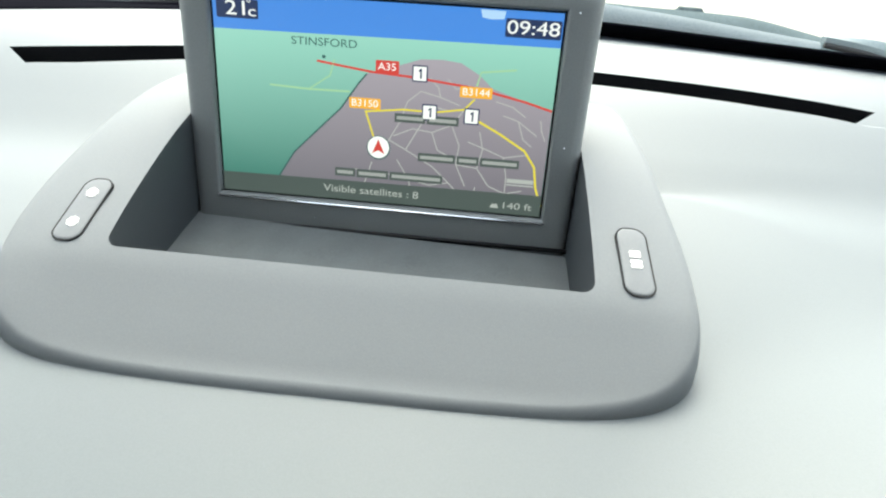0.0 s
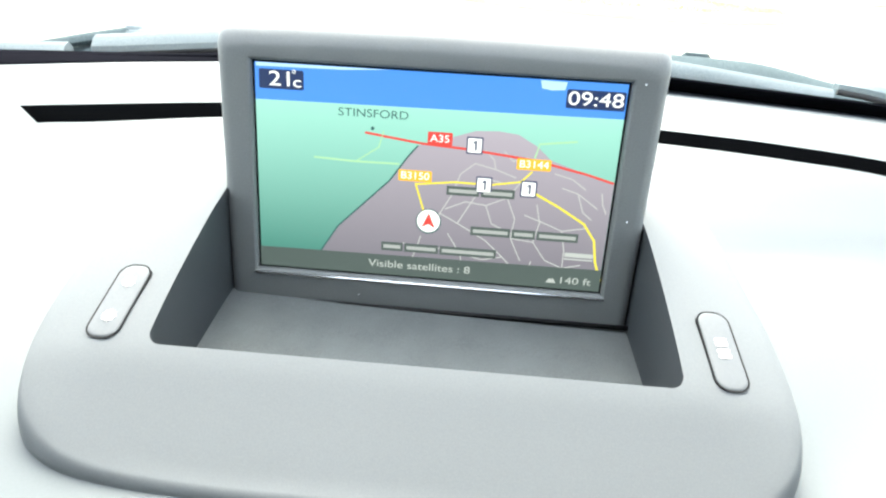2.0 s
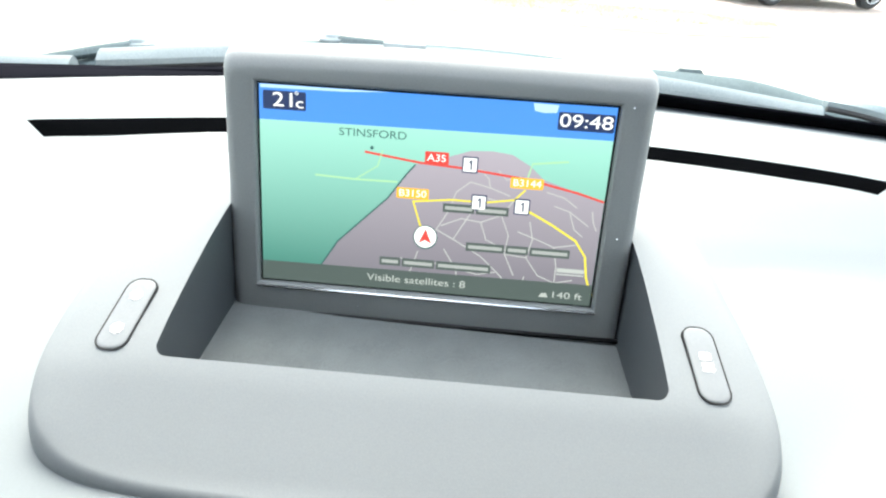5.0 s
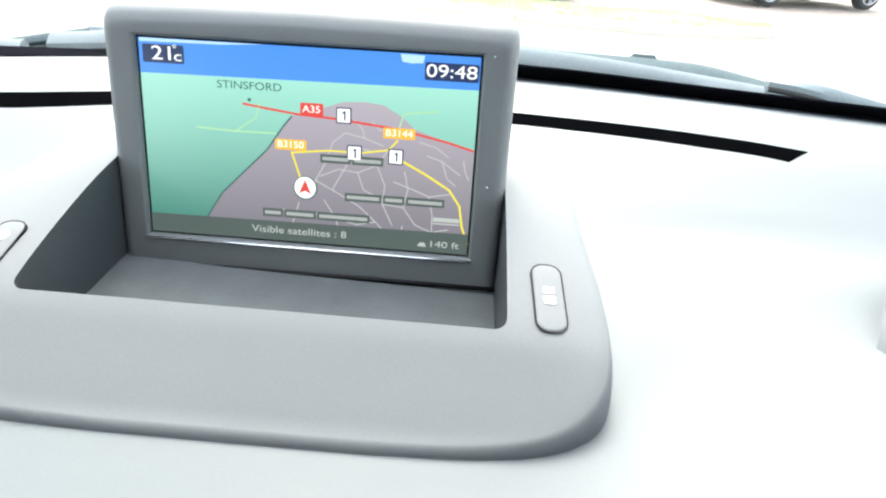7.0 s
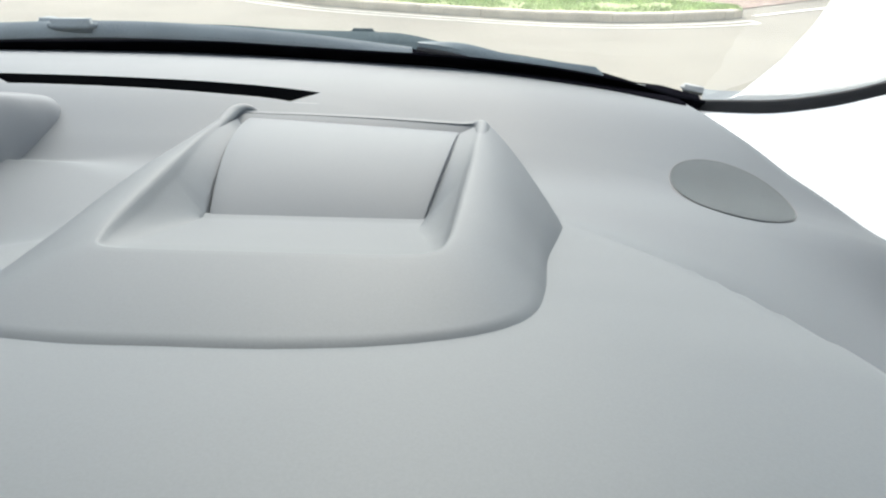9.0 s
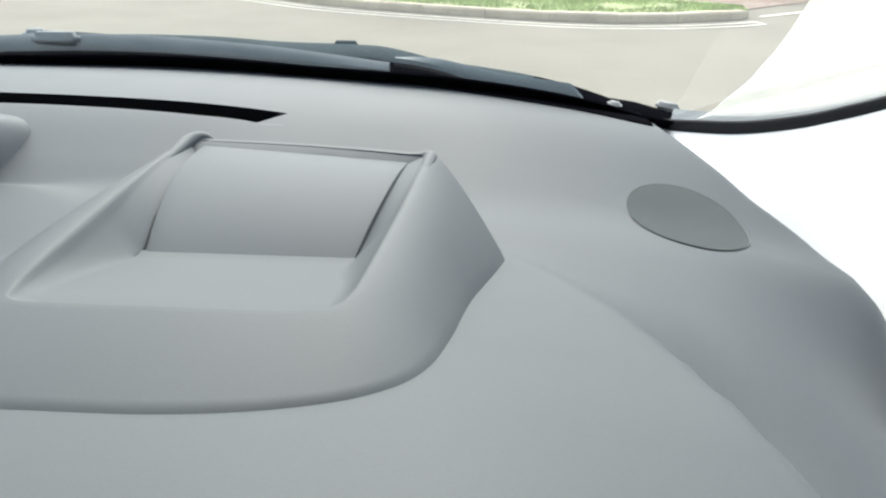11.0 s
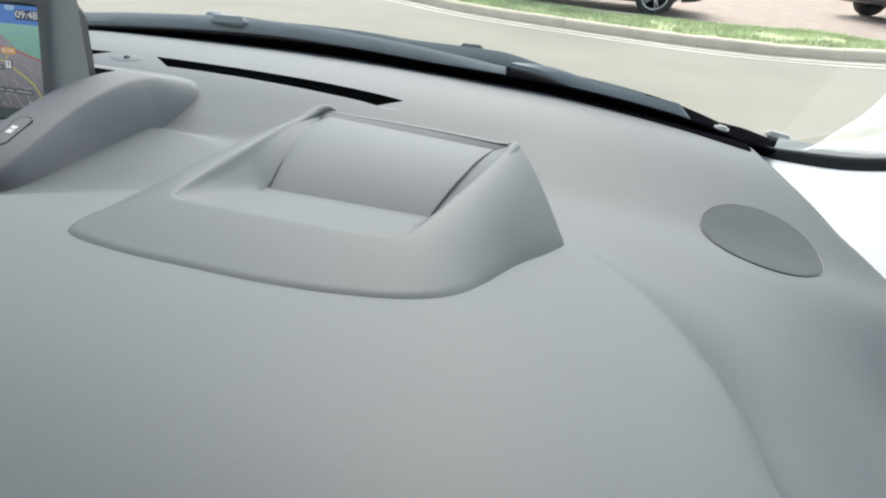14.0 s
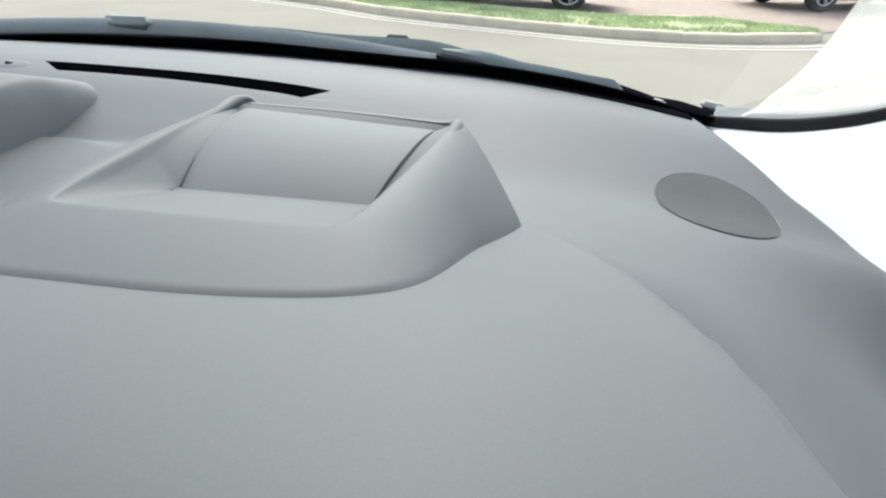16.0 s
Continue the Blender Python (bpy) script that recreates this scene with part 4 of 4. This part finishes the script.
KERBLINE = [(-16, 16.4), (-11, 14.2), (-7.5, 12.6), (-5, 11.4), (-3.1, 10.4), (-1.65, 9.45), (0.15, 8.76), (1.7, 8.32), (2.6, 8.27), (3.3, 8.38), (4.0, 8.60), (4.45, 8.82)]
ker = chain(KERBLINE, 200)
acc, marks = 0.0, [ker[0]]
for a, b in zip(ker, ker[1:]):
    acc += math.dist(a, b)
    if acc >= .9:
        marks.append(b)
        acc = 0
marks += [(4.45, 8.82), (4.66, 9.02), (4.72, 9.22)]
kerb = tagged(new("kerb"), "weathered concrete kerb stones edging the verge", "kerb", kind="structure")
for a, b in zip(marks, marks[1:]):
    d = math.dist(a, b)
    ang = math.degrees(math.atan2(b[1] - a[1], b[0] - a[0]))
    m = pose((a[0] + b[0]) / 2, (a[1] + b[1]) / 2, 0, 0, 0, ang)
    prof = [(-.0, GZ - .02), (.005, GZ + .095), (.02, GZ + .118), (.03, GZ + .122), (.135, GZ + .122), (.14, GZ - .02)]
    jit = random.uniform(-.004, .004)
    h = d / 2 - .004
    v = [m @ Vector((s * h, y, z + jit)) for s in (-1, 1) for y, z in prof]
    n = len(prof)
    f = [(i, i + 1, n + i + 1, n + i) for i in range(n - 1)] + [tuple(range(n)), tuple(range(n, 2 * n))]
    link("kerb_stone", v, f, KERB, kerb, flat=True)
# pair of lines along the kerb
for off in (.26, .47):
    rows = [[], []]
    kk = chain(KERBLINE, 160)
    for i, p in enumerate(kk):
        a, b = kk[max(0, i - 1)], kk[min(160, i + 1)]
        d = math.dist(a, b)
        nx, ny = (b[1] - a[1]) / d, -(b[0] - a[0]) / d
        for r, e in zip(rows, (off - .028, off + .028)):
            r.append((p[0] + nx * e, p[1] + ny * e, GZ + .006))
    v, f = sheet(rows)
    tagged(link("line_marking", v, f, LINE, flat=True), "faded pale double line on the asphalt", "road marking", kind="structure")
rows = [[(4.60 - .02 * k, 8.44 + .06 * k, GZ + .007), (4.67 - .02 * k, 8.44 + .06 * k, GZ + .007)] for k in range(4)]
v, f = sheet(rows)
tagged(link("line_marking", v, f, LINE, flat=True), "short pale end bar of the double line", "road marking", kind="structure")
a, b = (4.85, 9.15), (8.6, 11.6)
tagged(link("line_marking", [(a[0], a[1], GZ + .008), (a[0] + .08, a[1] - .06, GZ + .008), (b[0] + .08, b[1] - .06, GZ + .008), (b[0], b[1], GZ + .008)], [(0, 1, 2, 3)], LINE, flat=True), "pale line across the side entrance", "road marking", kind="structure")

# verge: soil sheet and blades
KY = spline(KERBLINE)
verge_w = spline([(-16, 1.7), (-4, 1.7), (0, 1.75), (2.0, 1.85), (3.1, 2.0), (3.6, 1.75), (4.1, 1.15), (4.5, .55), (4.65, .38)])
rows = []
for k in range(9):
    rows.append([(-16 + 20.6 * i / 120, KY(-16 + 20.6 * i / 120) + .12 + (verge_w(-16 + 20.6 * i / 120) - .12) * k / 8, GZ + .105 + .02 * math.sin(math.pi * k / 8) + .012 * noise.noise((i * .7, k * .8, 3))) for i in range(121)])
v, f = sheet(rows)
tagged(link("verge", v, f, GRASSG), "grass verge with worn bare patches", "verge", kind="structure")
bv, bf = [], []
for i in range(26000):
    x = -5.5 + 10.1 * random.random()
    u = random.random()
    y = KY(x) + .13 + (verge_w(x) - .14) * u
    if noise.noise((x * 1.3, y * 1.6, 9)) + .25 * (u - .5) > .28 and random.random() < .85:
        continue
    z = GZ + .105 + .02 * math.sin(math.pi * u)
    a = random.random() * 6.283
    h, w = random.uniform(.025, .06), .007
    lx, ly = random.uniform(-.02, .02), random.uniform(-.02, .02)
    o = len(bv)
    bv += [(x - w * math.cos(a), y - w * math.sin(a), z), (x + w * math.cos(a), y + w * math.sin(a), z), (x + lx, y + ly, z + h)]
    bf.append((o, o + 1, o + 2))
me = bpy.data.meshes.new("grass")
me.from_pydata(bv, [], bf)
me.materials.append(GRASSB)
tagged(new("grass", me), "short green grass of the verge", "grass", kind="stuff")

# block-paved forecourt behind the verge, with a narrow edging
rows = []
for k in range(7):
    row = []
    for i in range(181):
        x = -16 + 36 * i / 180
        near = KY(min(4.4, x)) + verge_w(min(4.6, x)) if x < 4.6 else 9.6 + (x - 4.6) * .75
        ramp = smooth(4.4, 4.9, x) * (1 - smooth(0, 2, k))  # dropped edge at the entrance
        row.append((x, near + (30 - near) * (k / 6) ** 2, GZ + .09 - .078 * ramp))
    rows.append(row)
v, f = sheet(rows)
tagged(link("pavement", v, f, PAVING, flat=True), "reddish block-paved forecourt", "pavement", kind="structure")
edge_pts = [(x, KY(x) + verge_w(x), GZ + .10) for x in [-14 + 18.5 * i / 60 for i in range(61)]]
rows = [[(x, y - .04, z - .05) for x, y, z in edge_pts], [(x, y - .04, z + .022) for x, y, z in edge_pts], [(x, y + .04, z + .022) for x, y, z in edge_pts], [(x, y + .04, z - .05) for x, y, z in edge_pts]]
v, f = sheet(rows)
tagged(link("edging", v, f, KERB, flat=True), "narrow concrete edging between grass and paving", "edging", kind="structure")


# ---- parked cars on the forecourt ----
def wheel(parent, x, y, r):
    w = new("wheel")
    w.parent = parent
    w.location = (x, y, r)
    side = 1 if y > 0 else -1
    prof = [(.62, .10), (.70, .105), (.86, .112), (.97, .095), (1.0, .06), (1.0, -.06), (.97, -.095), (.86, -.11), (.62, -.10)]
    rows = [[(r * p * math.cos(2 * math.pi * k / 40), q * side, r * p * math.sin(2 * math.pi * k / 40)) for k in range(40)] for p, q in prof]
    v, f = sheet(rows, True)
    tagged(link("tyre", v, f, TYRE, w), "black tyre")
    rows = [[(r * p * math.cos(2 * math.pi * k / 40), q * side, r * p * math.sin(2 * math.pi * k / 40)) for k in range(40)] for p, q in ((.68, .102), (.66, .108), (.62, .09), (.60, -.05), (.02, -.055))]
    v, f = sheet(rows, True)
    link("rim", v, f, BLACK, w, "dark wheel barrel")
    rows = [[(r * p * math.cos(2 * math.pi * k / 40), q * side, r * p * math.sin(2 * math.pi * k / 40)) for k in range(40)] for p, q in ((.69, .100), (.685, .112), (.64, .112), (.62, .095))]
    v, f = sheet(rows, True)
    link("rim_lip", v, f, ALLOY, w, "silver rim lip")
    for k in range(5):
        for s in (-.13, .13):
            bm = bmesh.new()
            bmesh.ops.create_cube(bm, size=1, matrix=Matrix.Diagonal((r * .54, .022, r * .085, 1)))
            bmesh.ops.bevel(bm, geom=bm.edges[:], offset=.006, segments=2, affect="EDGES")
            bm.transform(pose(0, .088 * side, 0, 0, math.degrees(2 * math.pi * k / 5 + s), 0) @ pose(r * .37, 0, 0))
            part("spoke", bm, ALLOY, w, "silver spoke")
    bm = bmesh.new()
    bmesh.ops.create_cone(bm, cap_ends=True, segments=24, radius1=r * .15, radius2=r * .12, depth=.03, matrix=pose(0, .09 * side, 0, -90 * side, 0, 0))
    part("hub", bm, ALLOY, w)
    return w


def car(m, label):
    """A parked hatchback: lofted body, dark glasshouse, four wheels. x runs along the car."""
    c = tagged(new("parked_car"), label, "car", group="parked cars")
    r = .325
    st = [(-2.15, .45, .78, .60), (-2.05, .28, .92, .76), (-1.6, .24, .98, .86), (-.8, .22, .98, .89), (.4, .22, .97, .90), (1.2, .23, .92, .89), (1.75, .25, .82, .84), (2.05, .30, .70, .72), (2.15, .42, .58, .55)]
    rows = []
    for x, z0, z1, hw in chain(st, 48):
        arch = 0
        for wx in (-1.30, 1.32):
            d = abs(x - wx)
            if d < .40:
                arch = max(arch, math.sqrt(.40 ** 2 - d * d))
        zb = max(z0, r + arch * .98 if arch else z0)
        row = [(x, 0, z0 + .02), (x, -hw * .75, z0 + .02), (x, -hw * .80, zb), (x, -hw * .985, zb), (x, -hw, zb + .05 + .2 * (z1 - zb)), (x, -hw * .985, z0 + (z1 - z0) * .8 if z0 + (z1 - z0) * .8 > zb + .06 else zb + .1), (x, -hw * .90, z1 - .02), (x, -hw * .7, z1 + .01), (x, 0, z1 + .03)]
        row += [(px, -py, pz) for px, py, pz in reversed(row[1:-1])]
        rows.append(row)
    v, f = sheet(rows, True)
    n = len(rows[0])
    f += [tuple(range(n)), tuple((len(rows) - 1) * n + k for k in range(n))]
    sharp(link("body", v, f, PAINT, c, "dark glossy paintwork"), 40)
    gh = [(-1.95, .97, .72, .98), (-1.55, .98, .80, 1.38), (-.6, .98, .82, 1.47), (.3, .97, .82, 1.44), (.75, .95, .80, 1.28), (1.25, .92, .74, .95)]
    rows = []
    for x, z0, hw, z1 in chain(gh, 24):
        t = (z1 - z0)
        rows.append([(x, -hw, z0 - .02), (x, -hw * .99, z0 + t * .2), (x, -hw * .80, z0 + t * .9), (x, -hw * .6, z1), (x, hw * .6, z1), (x, hw * .80, z0 + t * .9), (x, hw * .99, z0 + t * .2), (x, hw, z0 - .02)])
    v, f = sheet(rows)
    sharp(link("glasshouse", v, f, DGLASS, c, "dark windows"), 40)
    rows = [[(x, y * .62, z + .012) for y in (-1, -.5, 0, .5, 1)] for x, z in ((-1.5, 1.40), (-.9, 1.455), (-.2, 1.475), (.4, 1.43), (.6, 1.37))]
    v, f = sheet(rows)
    link("roof_panel", v, f, PAINT, c)
    for s in (-1, 1):
        block("sill", (2.1, .06, .10), (0, s * .87, .25), BLACK, c, bevel=.02, label="black lower sill")
        block("headlight", (.25, .30, .12), (1.98, s * .52, .64), ALLOY, c, bevel=.03, label="clear headlight")
        block("tail_light", (.12, .22, .18), (-2.03, s * .58, .80), TAIL, c, bevel=.03, label="red tail light")
        for wx in (-1.30, 1.32):
            wheel(c, wx, s * .80, r)
    c.matrix_world = m
    return c


car(pose(-.12, 11.55, GZ + .09, 0, 0, -8), "dark parked car with silver alloy wheels on paving")
car(pose(6.85, 13.6, GZ + .09, 0, 0, 20), "dark parked car farther back on paving")
